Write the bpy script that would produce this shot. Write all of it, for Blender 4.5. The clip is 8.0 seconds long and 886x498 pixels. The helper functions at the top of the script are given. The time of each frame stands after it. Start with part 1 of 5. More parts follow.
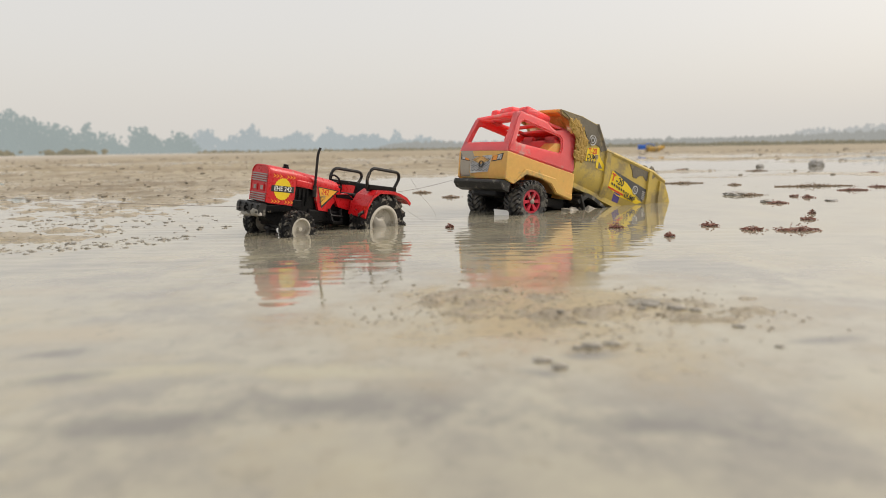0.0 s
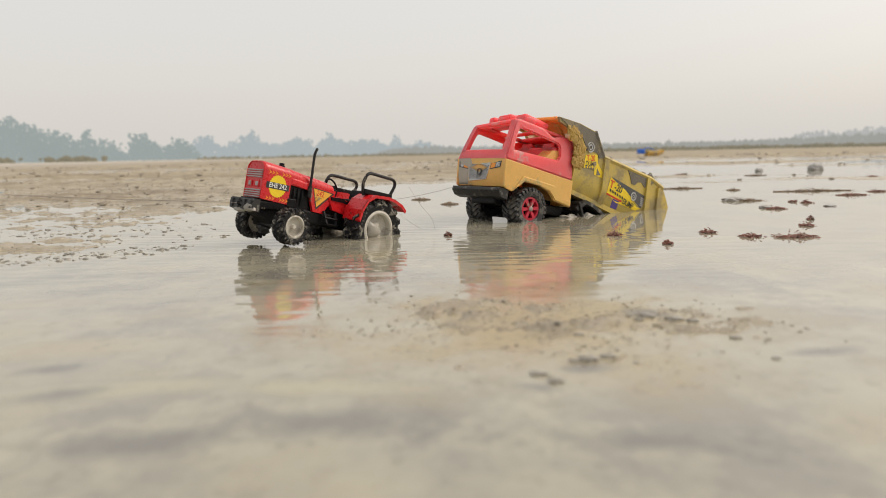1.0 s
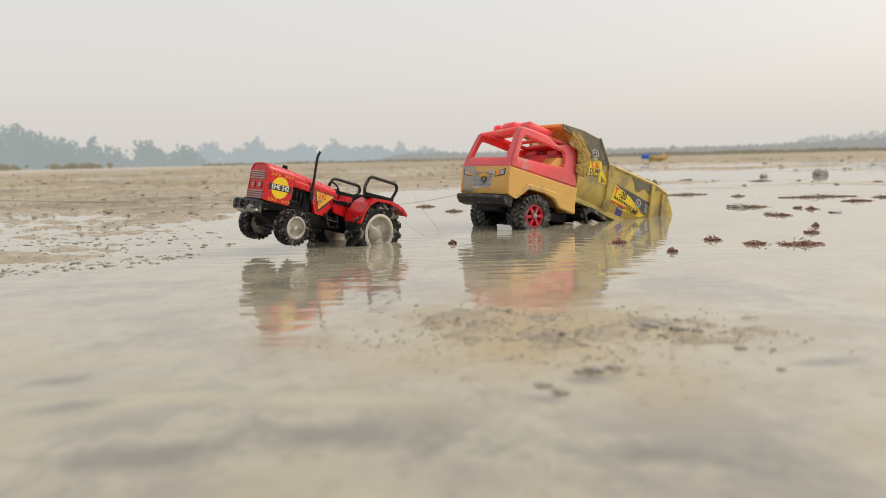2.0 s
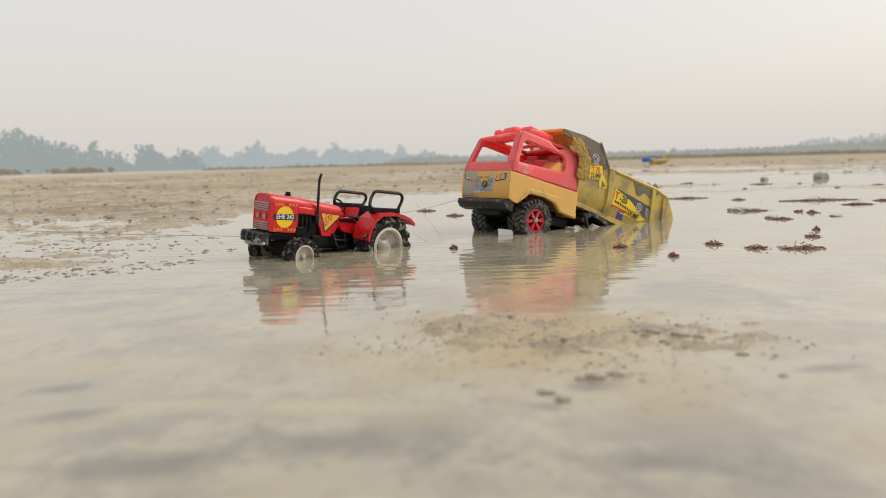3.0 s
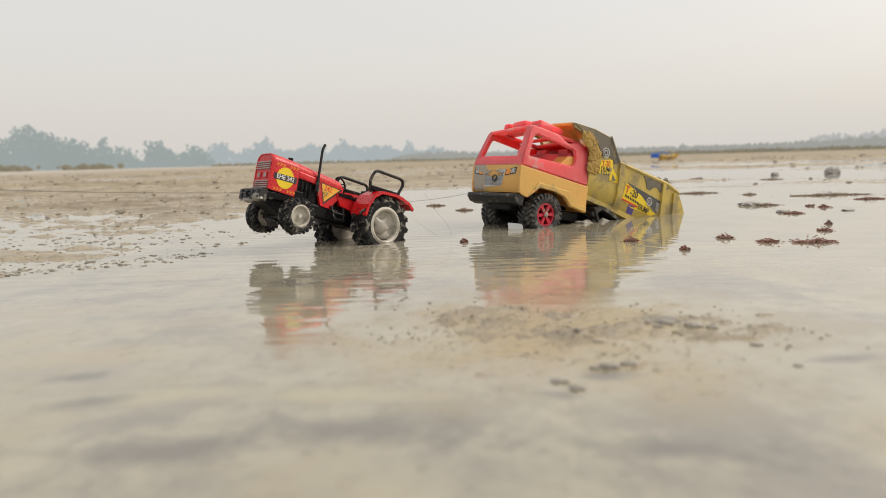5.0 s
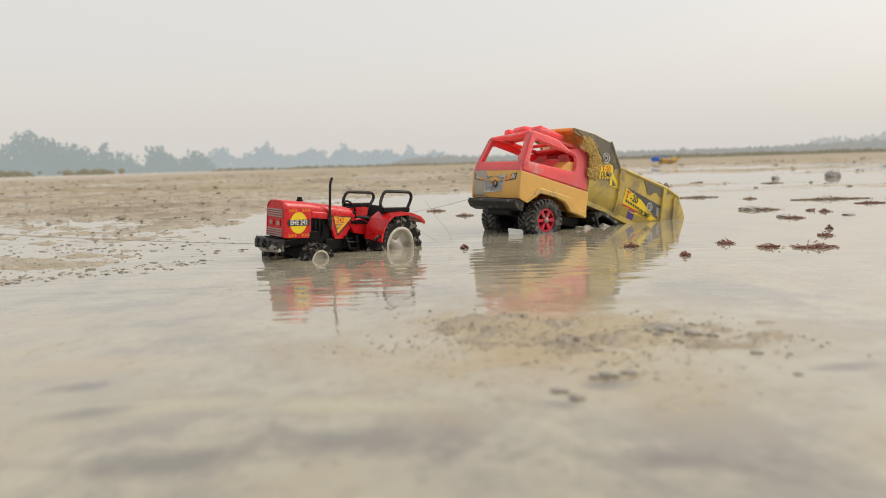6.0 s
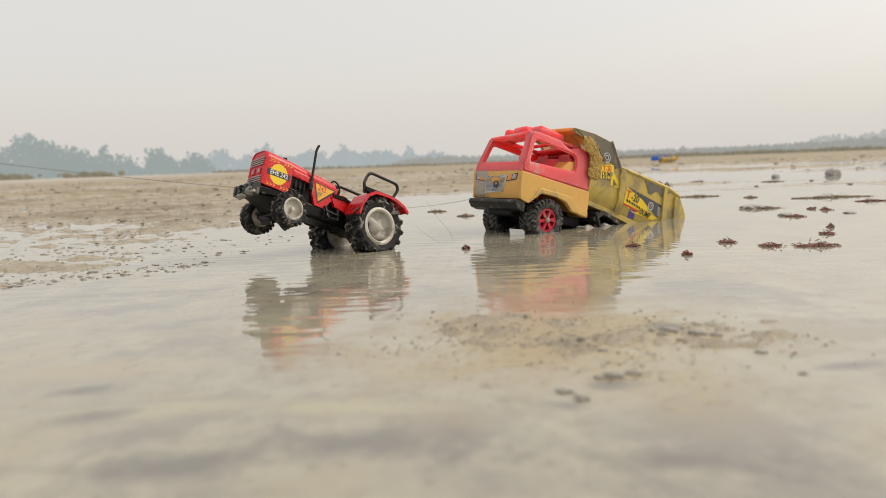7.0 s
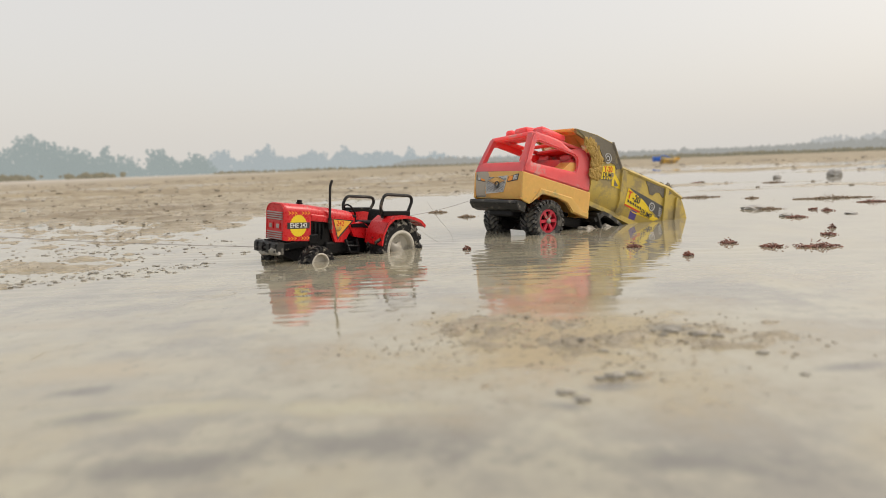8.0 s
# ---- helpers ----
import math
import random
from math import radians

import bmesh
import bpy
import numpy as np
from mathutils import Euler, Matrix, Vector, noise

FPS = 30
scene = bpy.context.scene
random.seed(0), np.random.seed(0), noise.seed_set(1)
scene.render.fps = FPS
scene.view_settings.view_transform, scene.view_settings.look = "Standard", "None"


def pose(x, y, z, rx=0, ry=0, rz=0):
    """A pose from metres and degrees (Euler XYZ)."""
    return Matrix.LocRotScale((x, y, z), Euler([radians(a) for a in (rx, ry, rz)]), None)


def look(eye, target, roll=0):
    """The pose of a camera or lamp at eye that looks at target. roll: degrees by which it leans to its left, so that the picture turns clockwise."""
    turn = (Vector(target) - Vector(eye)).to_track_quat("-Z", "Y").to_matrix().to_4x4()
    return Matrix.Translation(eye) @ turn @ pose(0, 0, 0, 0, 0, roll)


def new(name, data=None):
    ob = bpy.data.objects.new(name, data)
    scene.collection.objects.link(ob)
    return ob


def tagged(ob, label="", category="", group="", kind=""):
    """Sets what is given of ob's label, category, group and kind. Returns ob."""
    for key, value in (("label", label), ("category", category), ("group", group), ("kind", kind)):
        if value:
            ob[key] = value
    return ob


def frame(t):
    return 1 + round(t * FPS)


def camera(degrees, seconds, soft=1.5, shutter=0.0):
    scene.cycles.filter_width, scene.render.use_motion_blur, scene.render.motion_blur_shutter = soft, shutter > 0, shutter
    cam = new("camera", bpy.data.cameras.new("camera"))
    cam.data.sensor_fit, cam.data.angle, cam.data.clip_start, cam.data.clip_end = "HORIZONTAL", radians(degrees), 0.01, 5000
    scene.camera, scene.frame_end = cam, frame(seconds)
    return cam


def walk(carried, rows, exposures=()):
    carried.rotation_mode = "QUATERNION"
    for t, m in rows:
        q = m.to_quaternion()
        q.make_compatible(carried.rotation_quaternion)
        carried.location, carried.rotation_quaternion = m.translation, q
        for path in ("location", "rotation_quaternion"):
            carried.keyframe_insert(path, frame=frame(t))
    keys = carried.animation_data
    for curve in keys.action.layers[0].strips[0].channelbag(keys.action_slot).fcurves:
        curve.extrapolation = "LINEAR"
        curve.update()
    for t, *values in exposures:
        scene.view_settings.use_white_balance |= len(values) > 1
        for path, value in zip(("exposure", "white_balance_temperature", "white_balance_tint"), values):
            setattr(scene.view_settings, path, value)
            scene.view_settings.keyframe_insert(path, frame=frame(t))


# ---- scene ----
cam = camera(64.0, 8.0, soft=0.8)
PATH = [
    (0.0, (0.00314, 0.00092, 0.06376), (0.0137, 1.9815, -0.2143), -0.84),
    (0.5, (0.00308, 0.00056, 0.06502), (0.0124, 1.9825, -0.2032), -1.14),
    (1.0, (0.00453, 0.00129, 0.06642), (0.0151, 1.9837, -0.1978), -1.12),
    (1.5, (0.00448, 0.00084, 0.06744), (0.0059, 1.9843, -0.1891), -1.19),
    (3.0, (0.00419, 0.00023, 0.06967), (0.0005, 1.9860, -0.1687), -1.45),
    (3.5, (0.00341, -0.00011, 0.06966), (-0.0107, 1.9857, -0.1681), -1.42),
    (4.0, (0.00397, -0.00029, 0.06771), (-0.0114, 1.9845, -0.1784), -1.30),
    (4.5, (0.00214, -0.00059, 0.06712), (-0.0206, 1.9833, -0.1855), -1.34),
    (6.0, (0.00271, -0.00030, 0.06933), (-0.0260, 1.9854, -0.1677), -1.67),
    (6.5, (0.00270, -0.00099, 0.06887), (-0.0270, 1.9844, -0.1709), -1.76),
    (7.0, (0.00156, -0.00021, 0.06964), (-0.0277, 1.9856, -0.1664), -2.01),
    (7.5, (0.00210, 0.00020, 0.06947), (-0.0263, 1.9864, -0.1637), -2.02),
    (8.0, (0.00183, 0.00037, 0.06943), (-0.0306, 1.9865, -0.1638), -2.04),
]
walk(cam, [(t, look(eye, target, roll)) for t, eye, target, roll in PATH])
cam.data.dof.use_dof = True
cam.data.dof.focus_distance = 0.62
cam.data.dof.aperture_fstop = 10.5

# ---- world and light: white winter haze, the sun veiled high to the right ----
SUN_UP, SUN_TURN = radians(44), radians(78)
world = bpy.data.worlds.new("hazy_sky")
scene.world = world
world.use_nodes = True
wn = world.node_tree
wn.nodes.clear()
sky = wn.nodes.new("ShaderNodeTexSky")
sky.sky_type, sky.sun_disc = "NISHITA", False
sky.sun_elevation, sky.sun_rotation = SUN_UP, SUN_TURN
sky.air_density, sky.dust_density, sky.ozone_density = 1.0, 8.0, 1.0
bg_sky, bg_haze, bg_sum, w_out = (wn.nodes.new(k) for k in ("ShaderNodeBackground", "ShaderNodeBackground", "ShaderNodeAddShader", "ShaderNodeOutputWorld"))
bg_sky.inputs["Strength"].default_value = 0.05
bg_haze.inputs["Color"].default_value = (0.636, 0.606, 0.564, 1)
bg_haze.inputs["Strength"].default_value = 1.05
wn.links.new(sky.outputs[0], bg_sky.inputs["Color"])
wn.links.new(bg_sky.outputs[0], bg_sum.inputs[0])
wn.links.new(bg_haze.outputs[0], bg_sum.inputs[1])
wn.links.new(bg_sum.outputs[0], w_out.inputs["Surface"])

sun = new("sun", bpy.data.lights.new("sun", "SUN"))
sun.data.energy, sun.data.angle, sun.data.color = 1.3, radians(25), (1.0, 0.93, 0.84)
to_sun = Vector((math.sin(SUN_TURN) * math.cos(SUN_UP), math.cos(SUN_TURN) * math.cos(SUN_UP), math.sin(SUN_UP)))
sun.matrix_world = look(to_sun * 20, (0, 0, 0))


# ---- materials ----
def nodes_of(name):
    m = bpy.data.materials.new(name)
    m.use_nodes = True
    t = m.node_tree
    return m, t, t.nodes["Principled BSDF"]


def noise_node(t, vec, scale, detail=5.0, rough=0.6):
    n = t.nodes.new("ShaderNodeTexNoise")
    n.inputs["Scale"].default_value, n.inputs["Detail"].default_value, n.inputs["Roughness"].default_value = scale, detail, rough
    t.links.new(vec, n.inputs["Vector"])
    return n.outputs["Fac"]


def ramp(t, fac, stops):
    r = t.nodes.new("ShaderNodeValToRGB")
    while len(r.color_ramp.elements) < len(stops):
        r.color_ramp.elements.new(0.5)
    for e, (p, c) in zip(r.color_ramp.elements, stops):
        e.position, e.color = p, ((c, c, c, 1) if isinstance(c, (int, float)) else (*c, 1))
    t.links.new(fac, r.inputs["Fac"])
    return r.outputs["Color"]


def mix(t, fac, a, b, kind="MIX"):
    m = t.nodes.new("ShaderNodeMix")
    m.data_type, m.blend_type = "RGBA", kind
    for sock, v in ((m.inputs[0], fac), (m.inputs[6], a), (m.inputs[7], b)):
        if isinstance(v, (int, float)):
            sock.default_value = v
        elif isinstance(v, tuple):
            sock.default_value = (*v, 1)
        else:
            t.links.new(v, sock)
    return m.outputs[2]


def bump(t, bsdf, height, strength, distance):
    b = t.nodes.new("ShaderNodeBump")
    b.inputs["Strength"].default_value, b.inputs["Distance"].default_value = strength, distance
    t.links.new(height, b.inputs["Height"])
    t.links.new(b.outputs[0], bsdf.inputs["Normal"])


MUD = (0.30, 0.26, 0.20)


def toy_mat(name, c1, c2, scale=60, rough=(0.25, 0.5), mud=0.0, mud_scale=45.0, metal=0.0, mud_col=MUD, relief=0.3, glow=0.0, shine=0.5):
    """Moulded toy plastic or metal: two tones, fine scuffs, and splashes of dried mud over a share of the surface."""
    m, t, b = nodes_of(name)
    co = t.nodes.new("ShaderNodeTexCoord").outputs["Object"]
    big, fine = noise_node(t, co, scale, 4), noise_node(t, co, scale * 9, 3)
    col = mix(t, ramp(t, big, [(0.35, 0.0), (0.68, 1.0)]), c1, c2)
    col = mix(t, ramp(t, fine, [(0.45, 0.0), (0.8, 0.35)]), col, tuple(min(1, v * 1.25 + 0.003) for v in c1))
    ro = ramp(t, fine, [(0.3, rough[0]), (0.75, rough[1])])
    if mud:
        mk = ramp(t, noise_node(t, co, mud_scale, 7, 0.68), [(0.68 - 0.4 * mud, 0.0), (0.76 - 0.4 * mud, 1.0)])
        tone = mix(t, big, mud_col, tuple(v * 0.72 for v in mud_col))
        col, ro = mix(t, mk, col, tone), mix(t, mk, ro, (0.6, 0.6, 0.6))
        bump(t, b, mix(t, 0.5, mk, fine), relief, 0.0006)
    else:
        bump(t, b, fine, relief * 0.4, 0.0003)
    t.links.new(col, b.inputs["Base Color"])
    t.links.new(ro, b.inputs["Roughness"])
    b.inputs["Metallic"].default_value, b.inputs["Specular IOR Level"].default_value = metal, shine
    if glow:  # thin plastic that lets light seep through
        b.inputs["Subsurface Weight"].default_value, b.inputs["Subsurface Scale"].default_value = glow, 0.02
        b.inputs["Subsurface Radius"].default_value = (1.0, 0.35, 0.3)
    return m


def haze_glow_mat(name, leaf, haze_glow, share):
    """Far foliage with bright haze put in as glow: emission in the haze's colour mixed over the leaf colour."""
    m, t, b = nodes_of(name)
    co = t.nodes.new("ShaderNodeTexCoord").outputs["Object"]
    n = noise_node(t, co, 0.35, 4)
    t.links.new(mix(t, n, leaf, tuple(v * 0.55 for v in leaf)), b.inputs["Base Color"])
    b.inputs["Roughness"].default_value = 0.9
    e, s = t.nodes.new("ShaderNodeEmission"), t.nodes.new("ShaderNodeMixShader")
    t.links.new(mix(t, noise_node(t, co, 0.12, 3), haze_glow, tuple(v * 0.9 for v in haze_glow)), e.inputs["Color"])
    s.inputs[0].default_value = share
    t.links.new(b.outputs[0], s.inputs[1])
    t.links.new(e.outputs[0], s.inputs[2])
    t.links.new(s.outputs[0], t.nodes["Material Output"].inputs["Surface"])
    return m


def ground_mat():
    """Pale river silt: tan crust where it stands dry, grey and shiny where it is soaked."""
    m, t, b = nodes_of("river_silt")
    geo = t.nodes.new("ShaderNodeNewGeometry").outputs["Position"]
    sep = t.nodes.new("ShaderNodeSeparateXYZ")
    t.links.new(geo, sep.inputs[0])
    blot, grit, far = noise_node(t, geo, 22, 6), noise_node(t, geo, 330, 6, 0.75), noise_node(t, geo, 2.6, 9, 0.7)
    dry = mix(t, ramp(t, blot, [(0.3, 0.0), (0.7, 1.0)]), (0.49, 0.44, 0.35), (0.35, 0.31, 0.24))

    def beyond(near, away, share):
        """How far out on the open sand: 0 nearer than one distance, share past the other."""
        n = t.nodes.new("ShaderNodeMapRange")
        for k, v in (("From Min", near), ("From Max", away), ("To Min", 0.0), ("To Max", share)):
            n.inputs[k].default_value = v
        t.links.new(sep.outputs["Y"], n.inputs["Value"])
        return n.outputs[0]
    # drier ochre sand further out, paler sand along the trees
    ochre = mix(t, ramp(t, blot, [(0.3, 0.0), (0.7, 1.0)]), (0.42, 0.355, 0.24), (0.315, 0.26, 0.17))
    dry = mix(t, beyond(1.0, 2.6, 1.0), dry, ochre)
    dry = mix(t, ramp(t, far, [(0.45, 0.0), (0.58, 0.85)]), dry, (0.225, 0.18, 0.12))
    dry = mix(t, beyond(6.0, 16.0, 0.8), dry, (0.30, 0.25, 0.165))
    pale = t.nodes.new("ShaderNodeMapRange")
    for k, v in (("From Min", -2.0), ("From Max", -12.0), ("To Min", 0.0), ("To Max", 0.85)):
        pale.inputs[k].default_value = v
    t.links.new(sep.outputs["X"], pale.inputs["Value"])
    dry = mix(t, pale.outputs[0], dry, (0.48, 0.44, 0.38))
    wet = mix(t, ramp(t, blot, [(0.3, 0.0), (0.7, 1.0)]), (0.46, 0.39, 0.268), (0.37, 0.31, 0.21))
    wetness = t.nodes.new("ShaderNodeMapRange")
    for k, v in (("From Min", 0.0002), ("From Max", 0.0034), ("To Min", 1.0), ("To Max", 0.0)):
        wetness.inputs[k].default_value = v
    t.links.new(sep.outputs["Z"], wetness.inputs["Value"])
    col = mix(t, wetness.outputs[0], dry, wet)
    col = mix(t, ramp(t, grit, [(0.57, 0.0), (0.70, 0.7)]), col, (0.20, 0.17, 0.13))
    t.links.new(col, b.inputs["Base Color"])
    t.links.new(mix(t, wetness.outputs[0], (0.75, 0.75, 0.75), (0.12, 0.12, 0.12)), b.inputs["Roughness"])
    bump(t, b, mix(t, 0.35, grit, blot), 0.9, 0.0030)
    return m


def water_mat():
    """A film of milky silt-laden water: clouded pale body, mirror surface, small ripples round the stuck toys."""
    m, t, b = nodes_of("silty_water")
    geo = t.nodes.new("ShaderNodeNewGeometry").outputs["Position"]
    stretch = t.nodes.new("ShaderNodeMapping")
    stretch.inputs["Scale"].default_value = (0.9, 0.8, 1.0)
    stretch.inputs["Rotation"].default_value = (0, 0, radians(-12))
    t.links.new(geo, stretch.inputs["Vector"])
    vec = stretch.outputs[0]
    cloud, small, ochre, drift = noise_node(t, vec, 26, 8, 0.7), noise_node(t, vec, 120, 7, 0.75), noise_node(t, vec, 15, 6, 0.65), noise_node(t, vec, 13, 7, 0.68)
    col = mix(t, ramp(t, cloud, [(0.34, 0.0), (0.64, 1.0)]), (0.272, 0.252, 0.202), (0.38, 0.354, 0.26))
    col = mix(t, ramp(t, drift, [(0.36, 0.8), (0.50, 0.0)]), col, (0.215, 0.20, 0.166))
    col = mix(t, ramp(t, ochre, [(0.50, 0.0), (0.66, 0.75)]), col, (0.37, 0.322, 0.205))
    sand = None
    # beds of ochre sand and darker silt that lie under the film of water
    for px, py, sx, sy, turn, bed_col, share in ((0.048, 0.272, 0.115, 0.088, 8, (0.37, 0.30, 0.165), 1.0), (-0.130, 0.250, 0.055, 0.016, 6, (0.375, 0.315, 0.20), 0.8), (-0.20, 0.33, 0.05, 0.016, 5, (0.36, 0.305, 0.20), 0.6), (-0.09, 0.203, 0.04, 0.008, 8, (0.40, 0.37, 0.245), 0.8), (-0.030, 0.201, 0.035, 0.008, -4, (0.40, 0.37, 0.245), 0.8), *((*p, (0.16, 0.15, 0.126), 0.85) for p in ((-0.070, 0.163, 0.045, 0.011, 8), (-0.028, 0.174, 0.045, 0.013, -6), (-0.105, 0.199, 0.013, 0.006, 20), (-0.122, 0.224, 0.012, 0.006, 20), (0.048, 0.158, 0.05, 0.010, -10), (0.128, 0.226, 0.020, 0.006, 12), (0.032, 0.197, 0.010, 0.005, -30), (0.048, 0.213, 0.012, 0.006, 10), (0.09, 0.287, 0.012, 0.009, 0), (0.17, 0.16, 0.03, 0.008, 0)))):
        bed = t.nodes.new("ShaderNodeMapping")
        bed.vector_type = "TEXTURE"
        bed.inputs["Location"].default_value, bed.inputs["Rotation"].default_value, bed.inputs["Scale"].default_value = (px, py, 0), (0, 0, radians(turn)), (sx, sy, 1)
        t.links.new(geo, bed.inputs["Vector"])
        ln = t.nodes.new("ShaderNodeVectorMath")
        ln.operation = "LENGTH"
        t.links.new(bed.outputs[0], ln.inputs[0])
        wob = t.nodes.new("ShaderNodeMath")
        wob.operation = "MULTIPLY_ADD"
        wob.inputs[1].default_value = 2.6
        t.links.new(cloud, wob.inputs[0])
        t.links.new(ln.outputs["Value"], wob.inputs[2])
        edge = t.nodes.new("ShaderNodeMapRange")
        edge.interpolation_type = "SMOOTHSTEP"
        for k, v in (("From Min", 1.35), ("From Max", 2.5), ("To Min", share), ("To Max", 0.0)):
            edge.inputs[k].default_value = v
        t.links.new(wob.outputs[0], edge.inputs["Value"])
        col = mix(t, edge.outputs[0], col, bed_col)
        sand = sand or edge.outputs[0]
    col = mix(t, ramp(t, small, [(0.56, 0.0), (0.68, 0.6)]), col, (0.165, 0.15, 0.12))
    # brown grains showing over the sand bed
    speck = noise_node(t, geo, 260, 3, 0.6)
    dots = t.nodes.new("ShaderNodeMath")
    dots.operation = "MULTIPLY"
    t.links.new(ramp(t, speck, [(0.55, 0.0), (0.66, 0.8)]), dots.inputs[0])
    t.links.new(sand, dots.inputs[1])
    col = mix(t, dots.outputs[0], col, (0.15, 0.112, 0.06))
    t.links.new(col, b.inputs["Base Color"])
    b.inputs["IOR"].default_value = 1.65
    # sand grains break the mirror of the film over the shoal
    grains = t.nodes.new("ShaderNodeMath")
    grains.operation = "MULTIPLY_ADD"
    grains.inputs[1].default_value = 0.38
    t.links.new(sand, grains.inputs[0])
    t.links.new(ramp(t, small, [(0.58, 0.004), (0.72, 0.30)]), grains.inputs[2])
    t.links.new(grains.outputs[0], b.inputs["Roughness"])
    # ripples: strongest beside the tractor, fading outwards
    near = t.nodes.new("ShaderNodeVectorMath")
    near.operation = "DISTANCE"
    near.inputs[1].default_value = (-0.06, 0.50, 0.0)
    t.links.new(geo, near.inputs[0])
    fade = t.nodes.new("ShaderNodeMapRange")
    for k, v in (("From Min", 0.16), ("From Max", 0.34), ("To Min", 1.0), ("To Max", 0.10)):
        fade.inputs[k].default_value = v
    t.links.new(near.outputs["Value"], fade.inputs["Value"])
    band = t.nodes.new("ShaderNodeMapping")
    band.inputs["Scale"].default_value = (0.26, 1.0, 1.0)
    t.links.new(geo, band.inputs["Vector"])
    rip = noise_node(t, band.outputs[0], 78, 1.0, 0.5)
    mul = t.nodes.new("ShaderNodeMath")
    mul.operation = "MULTIPLY"
    t.links.new(rip, mul.inputs[0])
    t.links.new(fade.outputs[0], mul.inputs[1])
    bump(t, b, mul.outputs[0], 0.5, 0.0009)
    return m


RED = toy_mat("red_plastic", (0.62, 0.012, 0.016), (0.52, 0.010, 0.014), 40, (0.22, 0.4), 0.10, 60)
RED_CLEAN = toy_mat("red_cab_plastic", (0.95, 0.115, 0.125), (0.90, 0.095, 0.105), 40, (0.3, 0.5), 0.27, 34, mud_col=(0.76, 0.33, 0.31), glow=0.75)
BLACK = toy_mat("black_plastic", (0.006, 0.006, 0.007), (0.011, 0.011, 0.011), 60, (0.22, 0.5), 0.06, 130, shine=0.14, relief=0.6)
BLACK_BAR = toy_mat("black_rail_plastic", (0.010, 0.010, 0.010), (0.02, 0.018, 0.017), 60, (0.35, 0.6), 0.30, 150, mud_col=(0.13, 0.105, 0.08), shine=0.3)
TYRE = toy_mat("muddy_rubber", (0.008, 0.008, 0.009), (0.014, 0.014, 0.015), 80, (0.45, 0.7), 0.38, 190, mud_col=(0.26, 0.24, 0.20), relief=0.7, shine=0.25)
TYRE_WET = toy_mat("mud_caked_rubber", (0.016, 0.017, 0.018), (0.028, 0.028, 0.028), 80, (0.3, 0.55), 0.50, 170, mud_col=(0.15, 0.14, 0.12), relief=0.7)
RIM = toy_mat("mud_caked_rim", (0.56, 0.53, 0.46), (0.42, 0.39, 0.33), 90, (0.25, 0.55), 0.42, 90, mud_col=(0.38, 0.345, 0.28))
RED_RIM = toy_mat("red_rim_plastic", (0.58, 0.02, 0.05), (0.45, 0.02, 0.04), 70, (0.3, 0.5), 0.28, 110)
GREY_MUD = toy_mat("grey_wet_mud", (0.27, 0.25, 0.21), (0.36, 0.33, 0.275), 70, (0.25, 0.5), 0.3, 90)
MUD_BLACK = toy_mat("mud_coated_black", (0.012, 0.012, 0.012), (0.024, 0.023, 0.022), 50, (0.3, 0.6), 0.28, 90, mud_col=(0.26, 0.24, 0.20))
YELLOW = toy_mat("amber_plastic", (0.83, 0.45, 0.125), (0.77, 0.405, 0.11), 30, (0.3, 0.5), 0.28, 26, mud_col=(0.50, 0.37, 0.17), glow=0.3)
DUMP_YELLOW = toy_mat("mud_washed_yellow_plastic", (0.54, 0.40, 0.085), (0.46, 0.345, 0.09), 25, (0.3, 0.55), 0.46, 24, mud_col=(0.36, 0.285, 0.13))
DRY_MUD = toy_mat("dried_dark_mud", (0.13, 0.115, 0.09), (0.19, 0.17, 0.13), 60, (0.7, 0.9), 0.4, 50, mud_col=(0.26, 0.21, 0.12), relief=0.8)
STICKER_Y = toy_mat("yellow_sticker", (0.85, 0.62, 0.02), (0.80, 0.56, 0.02), 60, (0.3, 0.45), 0.14, 70)
STICKER_A = toy_mat("amber_sticker", (0.84, 0.45, 0.05), (0.78, 0.40, 0.05), 60, (0.3, 0.45), 0.14, 70)
STICKER_K = toy_mat("black_sticker", (0.02, 0.02, 0.022), (0.035, 0.034, 0.034), 60, (0.3, 0.45), 0.22, 70)
STICKER_G = toy_mat("dark_grey_sticker", (0.06, 0.06, 0.062), (0.09, 0.088, 0.085), 60, (0.35, 0.5), 0.3, 60)
STICKER_W = toy_mat("white_print", (0.75, 0.75, 0.72), (0.7, 0.7, 0.68), 60, (0.3, 0.45))
STICKER_R = toy_mat("red_print", (0.65, 0.06, 0.02), (0.6, 0.05, 0.02), 60, (0.3, 0.45))
STICKER_O = toy_mat("orange_print", (0.85, 0.30, 0.02), (0.8, 0.26, 0.02), 60, (0.3, 0.45))
STICKER_B = toy_mat("purple_blue_print", (0.10, 0.07, 0.32), (0.08, 0.06, 0.25), 60, (0.3, 0.45), 0.2, 70)
SILVER = toy_mat("silver_foil", (0.55, 0.55, 0.55), (0.4, 0.4, 0.4), 80, (0.25, 0.45), 0.3, 80, metal=0.6)
GRILLE_GREY = toy_mat("grey_grille_paint", (0.42, 0.36, 0.34), (0.33, 0.27, 0.25), 80, (0.3, 0.5), 0.2, 80)
WEED = toy_mat("dead_red_weed", (0.25, 0.095, 0.06), (0.13, 0.055, 0.038), 160, (0.5, 0.8))
WEED_PALE = toy_mat("dead_brown_weed", (0.25, 0.17, 0.095), (0.15, 0.095, 0.055), 120, (0.6, 0.8))
DUST = toy_mat("dried_beige_dust", (0.46, 0.41, 0.34), (0.38, 0.34, 0.28), 50, (0.6, 0.85), 0.3, 60)
